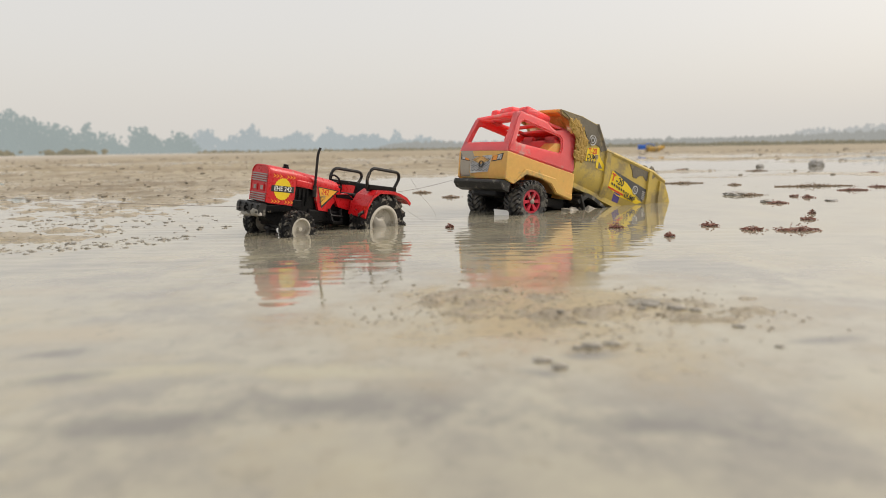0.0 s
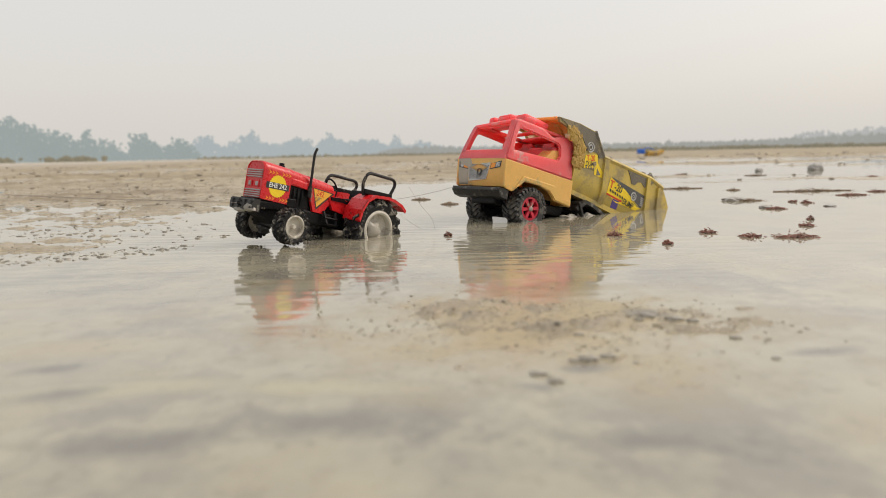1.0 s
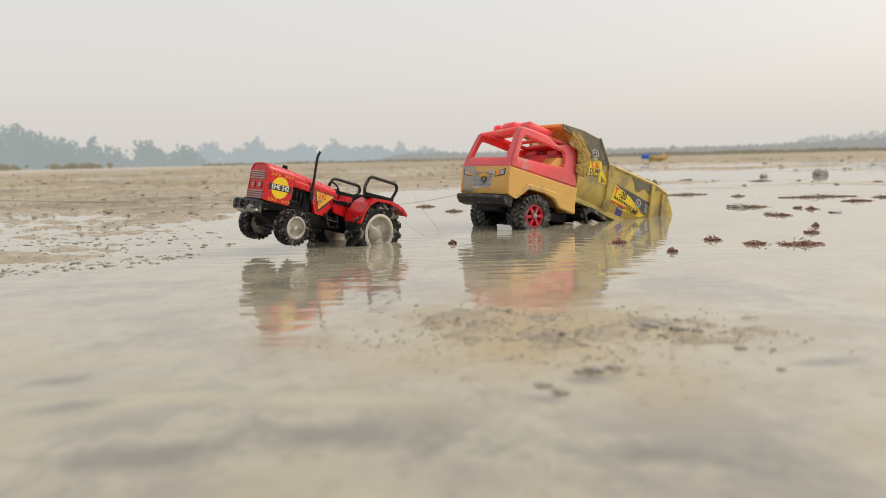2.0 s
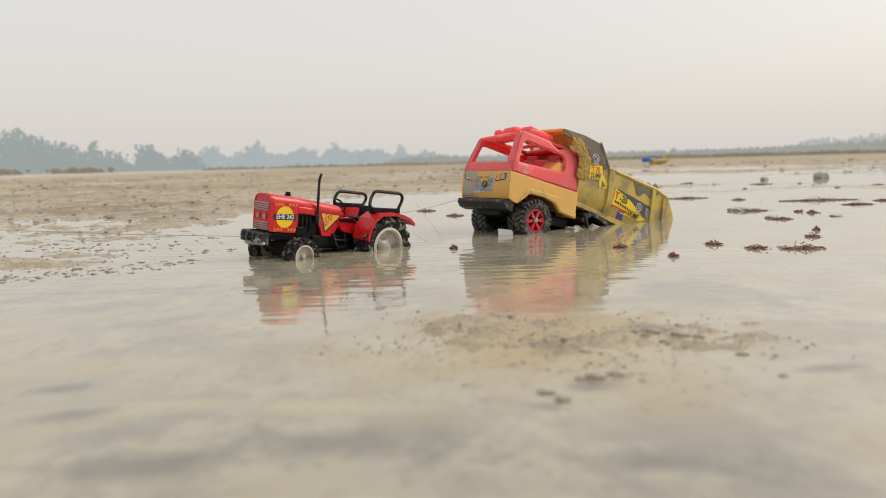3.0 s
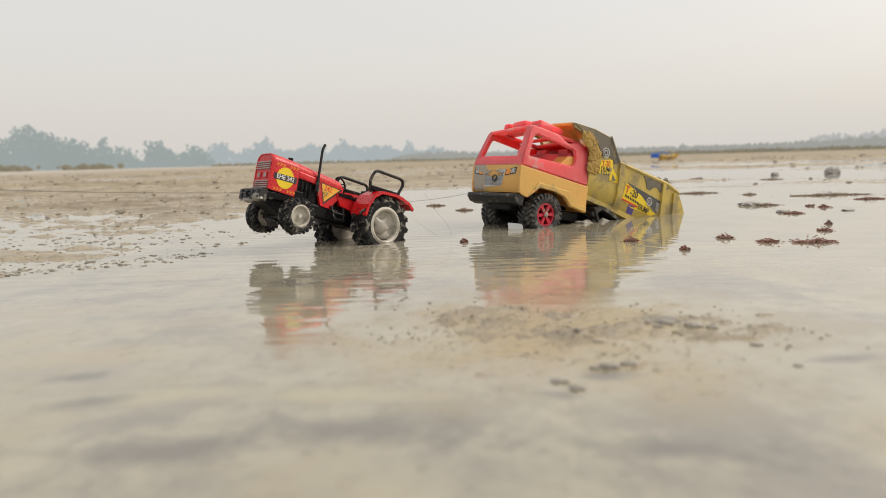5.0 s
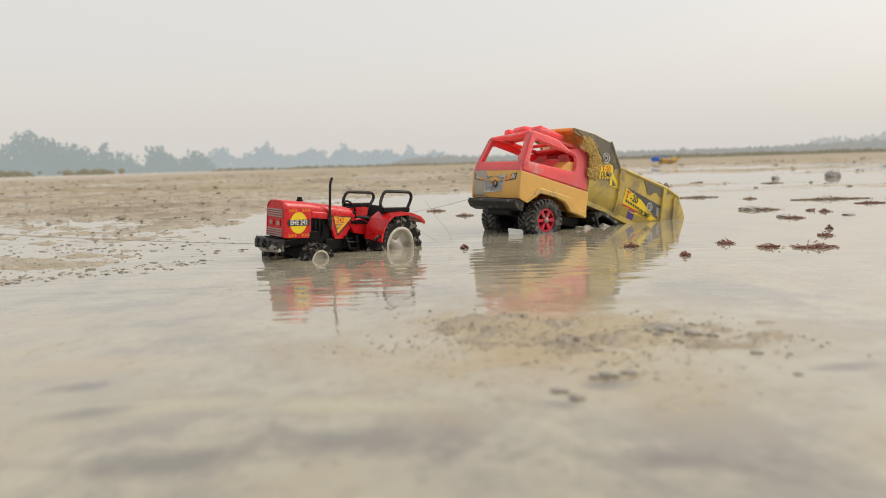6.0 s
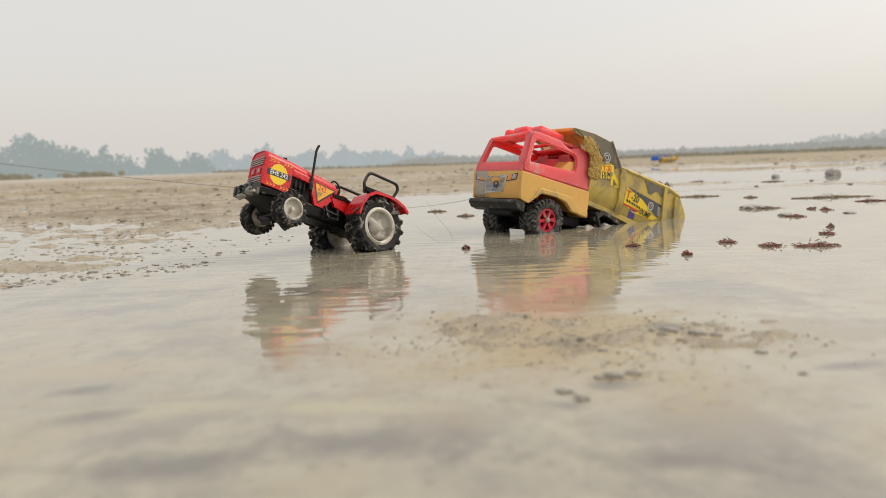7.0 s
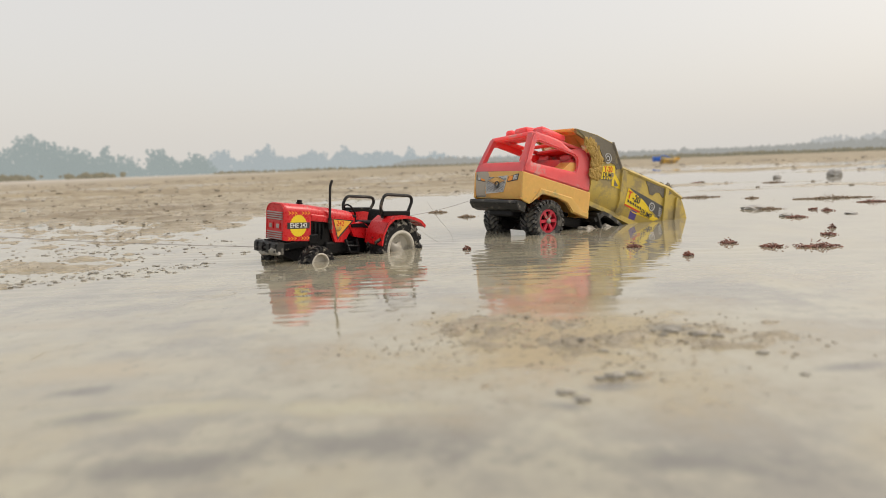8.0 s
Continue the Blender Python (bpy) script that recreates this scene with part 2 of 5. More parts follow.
STONE = toy_mat("grey_mud_stone", (0.40, 0.385, 0.36), (0.32, 0.305, 0.285), 40, (0.5, 0.8), 0.3, 60)
MUD_LUMP = toy_mat("wet_mud_lump", (0.40, 0.37, 0.32), (0.27, 0.25, 0.21), 90, (0.3, 0.6), 0.2, 150)
PEBBLE = toy_mat("dark_pebble", (0.22, 0.19, 0.145), (0.29, 0.25, 0.19), 60, (0.4, 0.7))
THREAD = toy_mat("grey_thread", (0.20, 0.17, 0.15), (0.13, 0.11, 0.10), 90, (0.6, 0.8))
TOY_BLUE = toy_mat("blue_plastic", (0.02, 0.14, 0.62), (0.02, 0.11, 0.5), 20, (0.3, 0.5), 0.15, 20)
TOY_YELLOW = toy_mat("faded_yellow_plastic", (0.62, 0.38, 0.07), (0.5, 0.31, 0.07), 20, (0.3, 0.5), 0.35, 20)
# far materials emit by the share given, standing in for haze
HAZE_NEAR = haze_glow_mat("near_trees_haze_glow", (0.07, 0.10, 0.06), (0.40, 0.45, 0.44), 0.84)
HAZE_MID = haze_glow_mat("far_trees_haze_glow", (0.08, 0.10, 0.07), (0.47, 0.515, 0.525), 0.90)
HAZE_BANK = haze_glow_mat("river_bank_haze_glow", (0.09, 0.085, 0.05), (0.43, 0.43, 0.405), 0.84)
HAZE_FAINT = haze_glow_mat("bank_trees_haze_glow", (0.08, 0.09, 0.07), (0.53, 0.535, 0.52), 0.90)
# far grass and bushes glow in haze colour too, at a lower share
HAZE_GRASS = haze_glow_mat("dry_grass_haze_glow", (0.20, 0.16, 0.08), (0.38, 0.36, 0.27), 0.45)
SILT, WATER = ground_mat(), water_mat()


# ---- mesh helpers (lengths in centimetres unless k is given) ----
def part(name, bm, material, parent=None, label="", k=0.01, smooth=False, loc=None):
    if k != 1:
        bmesh.ops.scale(bm, vec=(k, k, k), verts=bm.verts)
    bmesh.ops.recalc_face_normals(bm, faces=bm.faces)
    me = bpy.data.meshes.new(name)
    bm.to_mesh(me)
    bm.free()
    me.materials.append(material)
    if smooth or material in (GREY_MUD, DUST):
        for p in me.polygons:
            p.use_smooth = True
        me.set_sharp_from_angle(angle=radians(80 if material in (GREY_MUD, DUST) else 38))
    ob = new(name, me)
    if parent:
        ob.parent = parent
    if loc:
        ob.location = [v * k for v in loc]
    if label:
        tagged(ob, label)
    return ob


def box(bm, c, s, turn=(0, 0, 0), bev=0.0):
    m = Matrix.LocRotScale(c, Euler([radians(a) for a in turn]), None)
    vs = bmesh.ops.create_cube(bm, size=1)["verts"]
    bmesh.ops.scale(bm, vec=s, verts=vs)
    if bev:
        es = list({e for v in vs for e in v.link_edges})
        r = bmesh.ops.bevel(bm, geom=es, offset=bev, segments=2, affect="EDGES", profile=0.5)
        vs = list({v for f in r["faces"] for v in f.verts} | {v for v in vs if v.is_valid})
        # the whole island
        seen, todo = set(vs), list(vs)
        while todo:
            v = todo.pop()
            for e in v.link_edges:
                o = e.other_vert(v)
                if o not in seen:
                    seen.add(o)
                    todo.append(o)
        vs = list(seen)
    bmesh.ops.transform(bm, matrix=m, verts=vs)
    return bm


def prism(bm, poly, y0, y1, axis="y"):
    """A polygon in x and z, drawn out along y (or in y and z along x, or in x and y along z)."""
    def at(a, b, d):
        return {"y": (a, d, b), "x": (d, a, b), "z": (a, b, d)}[axis]
    lo, hi = [bm.verts.new(at(a, b, y0)) for a, b in poly], [bm.verts.new(at(a, b, y1)) for a, b in poly]
    bm.faces.new(lo)
    bm.faces.new(list(reversed(hi)))
    n = len(poly)
    for i in range(n):
        bm.faces.new((lo[i], hi[i], hi[(i + 1) % n], lo[(i + 1) % n]))
    return bm


def loft(bm, rings, closed=True):
    rows = [[bm.verts.new(p) for p in ring] for ring in rings]
    n = len(rows[0])
    for a, b in zip(rows, rows[1:]):
        for i in range(n if closed else n - 1):
            j = (i + 1) % n
            bm.faces.new((a[i], a[j], b[j], b[i]))
    bm.faces.new(rows[0])
    bm.faces.new(list(reversed(rows[-1])))
    return bm


def tube(bm, pts, r, seg=8, taper=1.0):
    pts = [Vector(p) for p in pts]
    rings = []
    for i, p in enumerate(pts):
        d = (pts[min(i + 1, len(pts) - 1)] - pts[max(i - 1, 0)]).normalized()
        up = Vector((0, 0, 1)) if abs(d.z) < 0.9 else Vector((0, 1, 0))
        a = d.cross(up).normalized()
        b = d.cross(a)
        rr = r * (1 + (taper - 1) * i / max(1, len(pts) - 1))
        rings.append([p + a * (rr * math.cos(2 * math.pi * s / seg)) + b * (rr * math.sin(2 * math.pi * s / seg)) for s in range(seg)])
    return loft(bm, rings)


def bent(pts, steps=4, cut=0.3):
    """Rounds the corners of a line of points."""
    pts = [Vector(p) for p in pts]
    out = [pts[0]]
    for a, b, c in zip(pts, pts[1:], pts[2:]):
        p, q = b.lerp(a, min(0.5, cut / max((a - b).length, 1e-6))), b.lerp(c, min(0.5, cut / max((c - b).length, 1e-6)))
        for s in range(steps + 1):
            u = s / steps
            out.append(p.lerp(b, u).lerp(b.lerp(q, u), u))
    return out + [pts[-1]]


def lathe(bm, prof, seg=32):
    """A closed profile of (radius, y) turned round the y axis."""
    rows = [[bm.verts.new((r * math.cos(2 * math.pi * s / seg), y, r * math.sin(2 * math.pi * s / seg))) for r, y in prof] for s in range(seg)]
    n = len(prof)
    for s in range(seg):
        a, b = rows[s], rows[(s + 1) % seg]
        for i in range(n):
            bm.faces.new((a[i], a[(i + 1) % n], b[(i + 1) % n], b[i]))
    return bm


def blob(bm, c, r, squash=(1, 1, 1), rough=0.25, sub=1):
    vs = bmesh.ops.create_icosphere(bm, subdivisions=sub, radius=1)["verts"]
    for v in vs:
        s = r * (1 + rough * noise.noise(v.co * 2.3 + Vector(c) * 7.1))
        v.co = Vector((v.co.x * s * squash[0] + c[0], v.co.y * s * squash[1] + c[1], v.co.z * s * squash[2] + c[2]))
    return bm


ICO = {}


def ico(sub):
    """Corners and faces of a unit ball of small triangles."""
    if sub not in ICO:
        bm = bmesh.new()
        bmesh.ops.create_icosphere(bm, subdivisions=sub, radius=1)
        bm.verts.index_update()
        ICO[sub] = np.array([v.co[:] for v in bm.verts]), np.array([[v.index for v in f.verts] for f in bm.faces])
        bm.free()
    return ICO[sub]


def lumps(name, items, material, rough=0.5, sub=1, smooth=False, seed=1):
    """Many uneven lumps in one mesh, in metres; items: (centre, radius, squash, turn)."""
    rng = np.random.default_rng(seed)
    v0, f0 = ico(sub)
    n = len(items)
    c, r = np.array([i[0] for i in items]), np.array([i[1] for i in items])
    sq, turn = np.array([i[2] for i in items]), np.array([i[3] if len(i) > 3 else 0.0 for i in items])
    v = v0[None] * (1 + rough * rng.uniform(-0.5, 0.5, (n, len(v0), 1))) * r[:, None, None] * sq[:, None, :]
    ca, sa = np.cos(turn)[:, None], np.sin(turn)[:, None]
    v = np.stack([v[..., 0] * ca - v[..., 1] * sa, v[..., 0] * sa + v[..., 1] * ca, v[..., 2]], -1) + c[:, None, :]
    f = f0[None] + (np.arange(n) * len(v0))[:, None, None]
    me = bpy.data.meshes.new(name)
    me.from_pydata(v.reshape(-1, 3).tolist(), [], f.reshape(-1, 3).tolist())
    me.materials.append(material)
    if smooth:
        me.polygons.foreach_set("use_smooth", np.ones(len(me.polygons), bool))
    return new(name, me)


def thing(name, label, category, group="", m=None):
    ob = tagged(new(name), label, category, group)
    if m:
        ob.matrix_basis = m
    return ob


def lettering(text, size, material, parent, place_m, name="lettering", squeeze=1.0):
    """Words in the built-in font as a thin mesh; place_m puts its x along the words and its z out of the surface, in metres."""
    cu = bpy.data.curves.new(name, "FONT")
    cu.body, cu.size, cu.extrude, cu.align_x, cu.align_y, cu.offset = text, size, 0.00006, "CENTER", "CENTER", size * 0.016
    tmp = bpy.data.objects.new(name, cu)
    scene.collection.objects.link(tmp)
    me = bpy.data.meshes.new_from_object(tmp.evaluated_get(bpy.context.evaluated_depsgraph_get()))
    bpy.data.objects.remove(tmp)
    me.transform(place_m @ Matrix.Diagonal((squeeze, 1, 1, 1)))
    me.materials.clear()
    me.materials.append(material)
    ob = new(name, me)
    ob.parent = parent
    return ob


def on_left_side(x, y, z, tilt=0.0):
    """A place on a left flank, in centimetres: words run towards the tail, turned by tilt degrees in the flank."""
    base = Matrix(((-1, 0, 0, x / 100), (0, 0, 1, y / 100), (0, 1, 0, z / 100), (0, 0, 0, 1)))
    return base @ pose(0, 0, 0, 0, 0, tilt)


# ---- ground and water ----
def value_noise(x, y, seed):
    xi, yi = np.floor(x).astype(np.int64), np.floor(y).astype(np.int64)
    fx, fy = x - xi, y - yi
    fx, fy = fx * fx * (3 - 2 * fx), fy * fy * (3 - 2 * fy)

    def h(a, b):
        n = (a * 374761393 + b * 668265263 + seed * 974711) & 0x7FFFFFFF
        n = ((n ^ (n >> 13)) * 1274126177) & 0x7FFFFFFF
        return ((n ^ (n >> 16)) & 0xFFFF) / 65535.0
    return (h(xi, yi) * (1 - fx) + h(xi + 1, yi) * fx) * (1 - fy) + (h(xi, yi + 1) * (1 - fx) + h(xi + 1, yi + 1) * fx) * fy - 0.5


def fbm(x, y, scale, seed, octaves=4):
    out, a, s = 0, 1.0, scale
    for o in range(octaves):
        out = out + a * value_noise(x * s + 13.7 * o, y * s + 5.1 * o, seed + o)
        a, s = a * 0.5, s * 2.1
    return out


def step01(a, b, v):
    u = np.clip((v - a) / (b - a), 0, 1)
    return u * u * (3 - 2 * u)


def silt_height(x, y):
    """Metres above the water: mostly a few millimetres under it, with banks and shoals that break the surface."""
    d = np.hypot(x, y)
    h = -0.0034 + 0.0026 * fbm(x * 0.7, y, 16, 3) + 0.0012 * fbm(x, y, 70, 9, 3)
    # gravelly shoal before the toys
    e = np.hypot((x - 0.046 - 0.22 * (y - 0.27)) / 0.125, (y - 0.264) / 0.078)
    shoal = 1 - step01(0.15, 1.45, e + 0.45 * fbm(x, y, 30, 21, 4))
    h = h + shoal * (0.0024 + 0.0040 * fbm(x, y, 110, 25, 4))
    # low muddy bank beside the track, in streaks and broken ledges
    shore = -0.205 - 0.10 * np.abs(y - 0.62) + 0.05 * fbm(x, y, 9, 31, 3)
    streak, ledge = fbm(x * 0.3, y + 0.18 * x, 18, 41, 4), fbm(x * 0.45, y + 0.2 * x, 75, 45, 4)
    h = h + step01(0.0, 0.08, shore - x) * step01(0.36, 0.46, y) * (0.0017 + 0.0034 * streak + 0.0046 * ledge + 0.0030 * fbm(x * 0.6, y, 150, 47, 3))
    # the bed rises to open sand, sooner on the one side than on the other
    side = x / np.maximum(y, 0.2)
    start = 0.74 + 0.5 * step01(-0.35, 0.1, side) + 1.7 * step01(0.05, 0.38, side)
    rise = step01(0.0, 1.0, (y - start) / (0.9 * start))
    h = h + rise * (0.0044 + 0.008 * fbm(x * 0.4, y, 2.6, 51, 5) + 0.005 * fbm(x * 0.6, y, 11, 61, 4) + 0.005 * fbm(x * 0.8, y, 31, 65, 3) + 0.0045 * fbm(x * 0.8, y, 74, 68, 3) * (1 - step01(1.5, 3.5, y)))
    # low mud flats that hardly break the water
    h = h + step01(1.2, 1.7, y) * (1 - rise) * step01(0.15, 0.3, side) * (0.0022 + 0.011 * fbm(x * 0.35, y, 3.4, 77, 5))
    h = h + step01(5.0, 9.0, y) * 0.012 + step01(12, 60, d) * 0.02 * (1 + fbm(x, y, 0.08, 71, 3))
    # soaked hollow in which the toys are stuck
    pit = np.hypot((x - 0.08) / 0.34, (y - 0.66) / 0.22)
    return h - 0.006 * (1 - step01(0.5, 1.0, pit))


def build_ground():
    ys = [-400.0, -60.0, -10.0, -2.0, -0.6, -0.2]
    y = 0.0
    while y < 3500:
        ys.append(y)
        y += max(0.0034, 0.0065 * y) if y < 7 else 0.03 * y
    ys = np.array(ys)
    n = 460
    u = np.linspace(-1, 1, n)
    wide = 0.32 + 0.98 * np.abs(ys)
    out = np.array([0.25, 1.0, 4.0, 20.0, 120.0, 700.0, 3500.0])
    xs = np.concatenate([-(wide[:, None] + out[None, ::-1]), u[None, :] * wide[:, None], wide[:, None] + out[None, :]], 1)
    yy = np.repeat(ys[:, None], xs.shape[1], 1)
    zz = silt_height(xs, yy)
    zz[yy < -0.01] = -0.004
    rows, cols = xs.shape
    co = np.stack([xs, yy, zz], -1).reshape(-1, 3)
    idx = np.arange(rows * cols).reshape(rows, cols)
    quads = np.stack([idx[:-1, :-1], idx[:-1, 1:], idx[1:, 1:], idx[1:, :-1]], -1).reshape(-1, 4)
    me = bpy.data.meshes.new("ground")
    me.vertices.add(len(co))
    me.vertices.foreach_set("co", co.ravel())
    me.loops.add(quads.size)
    me.loops.foreach_set("vertex_index", quads.ravel().astype(np.int32))
    me.polygons.add(len(quads))
    me.polygons.foreach_set("loop_start", np.arange(0, quads.size, 4, dtype=np.int32))
    me.polygons.foreach_set("use_smooth", np.ones(len(quads), bool))
    me.update()
    me.validate()
    me.materials.append(SILT)
    tagged(new("ground", me), "pale tan and grey river silt, wet and uneven", "ground", kind="structure")


build_ground()
bm = bmesh.new()
bmesh.ops.create_grid(bm, x_segments=24, y_segments=24, size=45)
tagged(part("water", bm, WATER, k=1), "shallow milky brown water lying over the silt", "water", kind="structure")


def height_at(x, y):
    return max(0.0, float(silt_height(np.array([x]), np.array([y]))[0]))


# ---- distance: tree lines and a grassy bank, their haze put in as glow ----
def skyline(name, label, profile, far, material, size, seed, gap=0.15):
    """Far woods: clumps of leaves massed under an uneven outline. profile: (bearing, height) in thousandths of the distance."""
    rnd = random.Random(seed)
    items = []
    b = profile[0][0]
    while b < profile[-1][0]:
        top = np.interp(b, [p[0] for p in profile], [p[1] for p in profile]) * far / 1000 * (1 + 0.10 * math.sin(b * 0.41 + seed) + 0.08 * math.sin(b * 0.87 + 2 * seed))
        x, z = b * far / 1000, 0.0
        while z < top:
            r = size * rnd.uniform(0.55, 1.1) * (1.0 if z < top * 0.6 else 0.6)
            if z < top * 0.75 or rnd.random() > gap:
                items.append(((x + rnd.uniform(-1, 1) * size, far + rnd.uniform(-4, 4) * size, min(z + r * 0.4, max(top - r * 0.6, r * 0.3))), r, (1, 1, rnd.uniform(0.8, 1.3)), rnd.uniform(0, 6)))
            z += r * 1.0
        b += size * 620 / far * rnd.uniform(0.5, 1.0)
    return tagged(lumps(name, items, material, 1.0, 1, seed=seed), label, "trees", kind="stuff")


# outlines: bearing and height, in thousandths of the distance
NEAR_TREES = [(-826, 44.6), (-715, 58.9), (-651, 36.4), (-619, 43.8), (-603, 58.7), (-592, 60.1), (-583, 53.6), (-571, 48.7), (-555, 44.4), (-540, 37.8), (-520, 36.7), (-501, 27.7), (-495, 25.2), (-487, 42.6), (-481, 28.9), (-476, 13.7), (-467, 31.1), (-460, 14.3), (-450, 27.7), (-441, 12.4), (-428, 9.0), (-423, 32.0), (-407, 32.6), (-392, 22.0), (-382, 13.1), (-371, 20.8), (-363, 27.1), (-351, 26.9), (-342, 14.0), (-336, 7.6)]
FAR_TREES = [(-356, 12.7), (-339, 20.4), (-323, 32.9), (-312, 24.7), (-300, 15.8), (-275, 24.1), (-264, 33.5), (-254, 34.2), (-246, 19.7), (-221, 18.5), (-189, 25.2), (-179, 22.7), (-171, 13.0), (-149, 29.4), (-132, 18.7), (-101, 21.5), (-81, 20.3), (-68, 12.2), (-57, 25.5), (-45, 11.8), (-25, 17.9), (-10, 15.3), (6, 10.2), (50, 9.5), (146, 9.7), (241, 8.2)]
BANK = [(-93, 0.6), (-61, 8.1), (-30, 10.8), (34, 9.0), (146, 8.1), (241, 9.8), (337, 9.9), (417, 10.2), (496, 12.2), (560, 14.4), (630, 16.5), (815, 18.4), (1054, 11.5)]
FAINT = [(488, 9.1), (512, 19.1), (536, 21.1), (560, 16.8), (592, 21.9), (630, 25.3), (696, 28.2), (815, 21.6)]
skyline("tree_line", "blue-green line of broadleaf trees beyond the sand, haze painted in", NEAR_TREES, 130, HAZE_NEAR, 0.42, 5, 0.05)
skyline("far_tree_line", "faint grey-blue far tree line, haze painted in as glow", FAR_TREES, 230, HAZE_MID, 0.75, 6, 0.06)
skyline("river_bank", "low grey-brown far river bank, haze painted in", BANK, 190, HAZE_BANK, 0.8, 7, 0.05)
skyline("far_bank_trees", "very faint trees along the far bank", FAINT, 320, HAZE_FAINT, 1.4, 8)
skyline("dry_grass_strip", "strip of dry yellow-brown grass below the far bank", [(b, 1.9 + 1.2 * math.sin(b * 0.026) ** 2 + 2.2 * (b > 175)) for b in range(-330, 970, 32)], 60, HAZE_GRASS, 0.16, 9)
for bx, by, wx in ((-35.6, 70, 2.2), (-43.5, 70, 2.4)):
    rnd = random.Random(bx)
    items = [((bx + rnd.gauss(0, wx * 0.5), by + rnd.uniform(-1, 1), rnd.uniform(0, 0.45)), rnd.uniform(0.12, 0.3), (1.4, 1, 1)) for i in range(60)]
    tagged(lumps("bush", items, HAZE_GRASS, 0.9), "low dry olive-brown bush on the sand before the trees", "bush", "bushes on the sand")


# ---- wheels ----
def wheel(name, parent, at, side, R, rim_r, width, lug, lugs, tyre_mat, rim_mat, spokes=0, steer=0.0, flat=False):
    """A wheel whose outer face looks along side * y. Profiles are turned round the axle."""
    seat_m = pose(at[0] / 100, at[1] / 100, at[2] / 100, 0, 0, steer)
    if flat:  # its parts sit straight on the parent
        hub = None
    else:
        hub = new(name)
        hub.parent = parent
        hub.matrix_basis = seat_m

    def put(kind, bm, material, smooth=False):
        ob = part(kind, bm, material, hub or parent, smooth=smooth)
        if flat:
            ob.matrix_basis = seat_m
        return ob
    w, s = width / 2, side
    bm = bmesh.new()
    prof = [(rim_r, -w * 0.75), (rim_r * 1.08, -w * 0.92), (R * 0.86, -w), (R * 0.96, -w * 0.82), (R, -w * 0.4), (R, w * 0.4), (R * 0.96, w * 0.82), (R * 0.86, w), (rim_r * 1.08, w * 0.92), (rim_r, w * 0.75)]
    lathe(bm, prof, 40)
    for i in range(lugs):
        for q in (-1, 1):
            a = 360 * (i + (0.25 if q > 0 else -0.25)) / lugs
            m = pose(0, 0, 0, 0, a, 0) @ Matrix.Translation((R + lug * 0.1, q * w * 0.52, 0)) @ pose(0, 0, 0, q * 34, 0, 0)
            vs = bmesh.ops.create_cube(bm, size=1)["verts"]
            for v in vs:
                f = 1.0 if v.co.x < 0 else 0.72
                v.co = Vector((v.co.x * lug * 1.6, v.co.y * w * 1.12 * f, v.co.z * R * 0.17 * f))
            bmesh.ops.transform(bm, matrix=m, verts=vs)
            # shoulder of the lug, down the side wall
            m2 = pose(0, 0, 0, 0, a - q * 5, 0) @ Matrix.Translation((R * 0.92, q * w * 0.93, 0))
            vs = bmesh.ops.create_cube(bm, size=1)["verts"]
            for v in vs:
                v.co = Vector((v.co.x * R * 0.16, v.co.y * w * 0.2, v.co.z * R * 0.13))
            bmesh.ops.transform(bm, matrix=m2, verts=vs)
    put("tyre", bm, tyre_mat)
    bm = bmesh.new()
    o = s * w * 0.78
    if spokes:
        lathe(bm, [(rim_r * 1.02, o), (rim_r * 0.84, o * 1.04), (rim_r * 0.80, o * 0.5), (rim_r * 1.02, o * 0.3)], 36)
        lathe(bm, [(0.02, o * 1.12), (rim_r * 0.26, o * 1.1), (rim_r * 0.3, o * 0.5), (0.02, o * 0.5)], 20)
        for i in range(spokes):
            vs = bmesh.ops.create_cube(bm, size=1)["verts"]
            for v in vs:
                f = 0.8 if v.co.x < 0 else 1.25
                v.co = Vector((v.co.x * rim_r * 0.66 + rim_r * 0.54, v.co.y * w * 0.28 + o * 0.85, v.co.z * rim_r * 0.26 * f))
            bmesh.ops.transform(bm, matrix=pose(0, 0, 0, 0, 360 * i / spokes + 12, 0), verts=vs)
        put("rim", bm, rim_mat, True)
        bm = bmesh.new()
        lathe(bm, [(0.02, o * 0.25), (rim_r * 0.98, o * 0.25), (rim_r * 0.98, -o * 0.9), (0.02, -o * 0.9)], 24)
        put("hub_back", bm, BLACK)
        bm = bmesh.new()
        blob(bm, (0, o * 1.12, 0), rim_r * 0.24, (1, 0.5, 1), 0.3, 2)
        put("hub_cap", bm, GREY_MUD)
    else:
        lathe(bm, [(rim_r * 1.06, o * 1.12), (rim_r * 0.94, o * 1.2), (rim_r * 0.86, o * 1.1), (rim_r * 0.80, o * 0.45), (rim_r * 0.62, o * 0.30), (0.02, o * 0.34), (0.02, -o * 0.8), (rim_r * 1.0, -o * 0.9)], 40)
        put("rim", bm, rim_mat, True)
        bm = bmesh.new()
        lathe(bm, [(0.01, o * 0.98), (rim_r * 0.17, o * 0.94), (rim_r * 0.22, o * 0.3), (0.01, o * 0.3)], 16)
        put("hub_cap", bm, rim_mat, True)
    return hub


# ---- the red toy tractor (origin: middle of the rear axle, x to the nose) ----
def bonnet_ring(x, w, z0, z1, r):
    pts = [(x, -w, z0)]
    for i in range(7):
        a = math.pi / 2 * i / 6
        pts.append((x, -w + r * (1 - math.cos(a)), z1 - r + r * math.sin(a)))
    for i in range(7):
        a = math.pi / 2 * (1 - i / 6)
        pts.append((x, w - r * (1 - math.cos(a)), z1 - r + r * math.sin(a)))
    return pts + [(x, w, z0)]


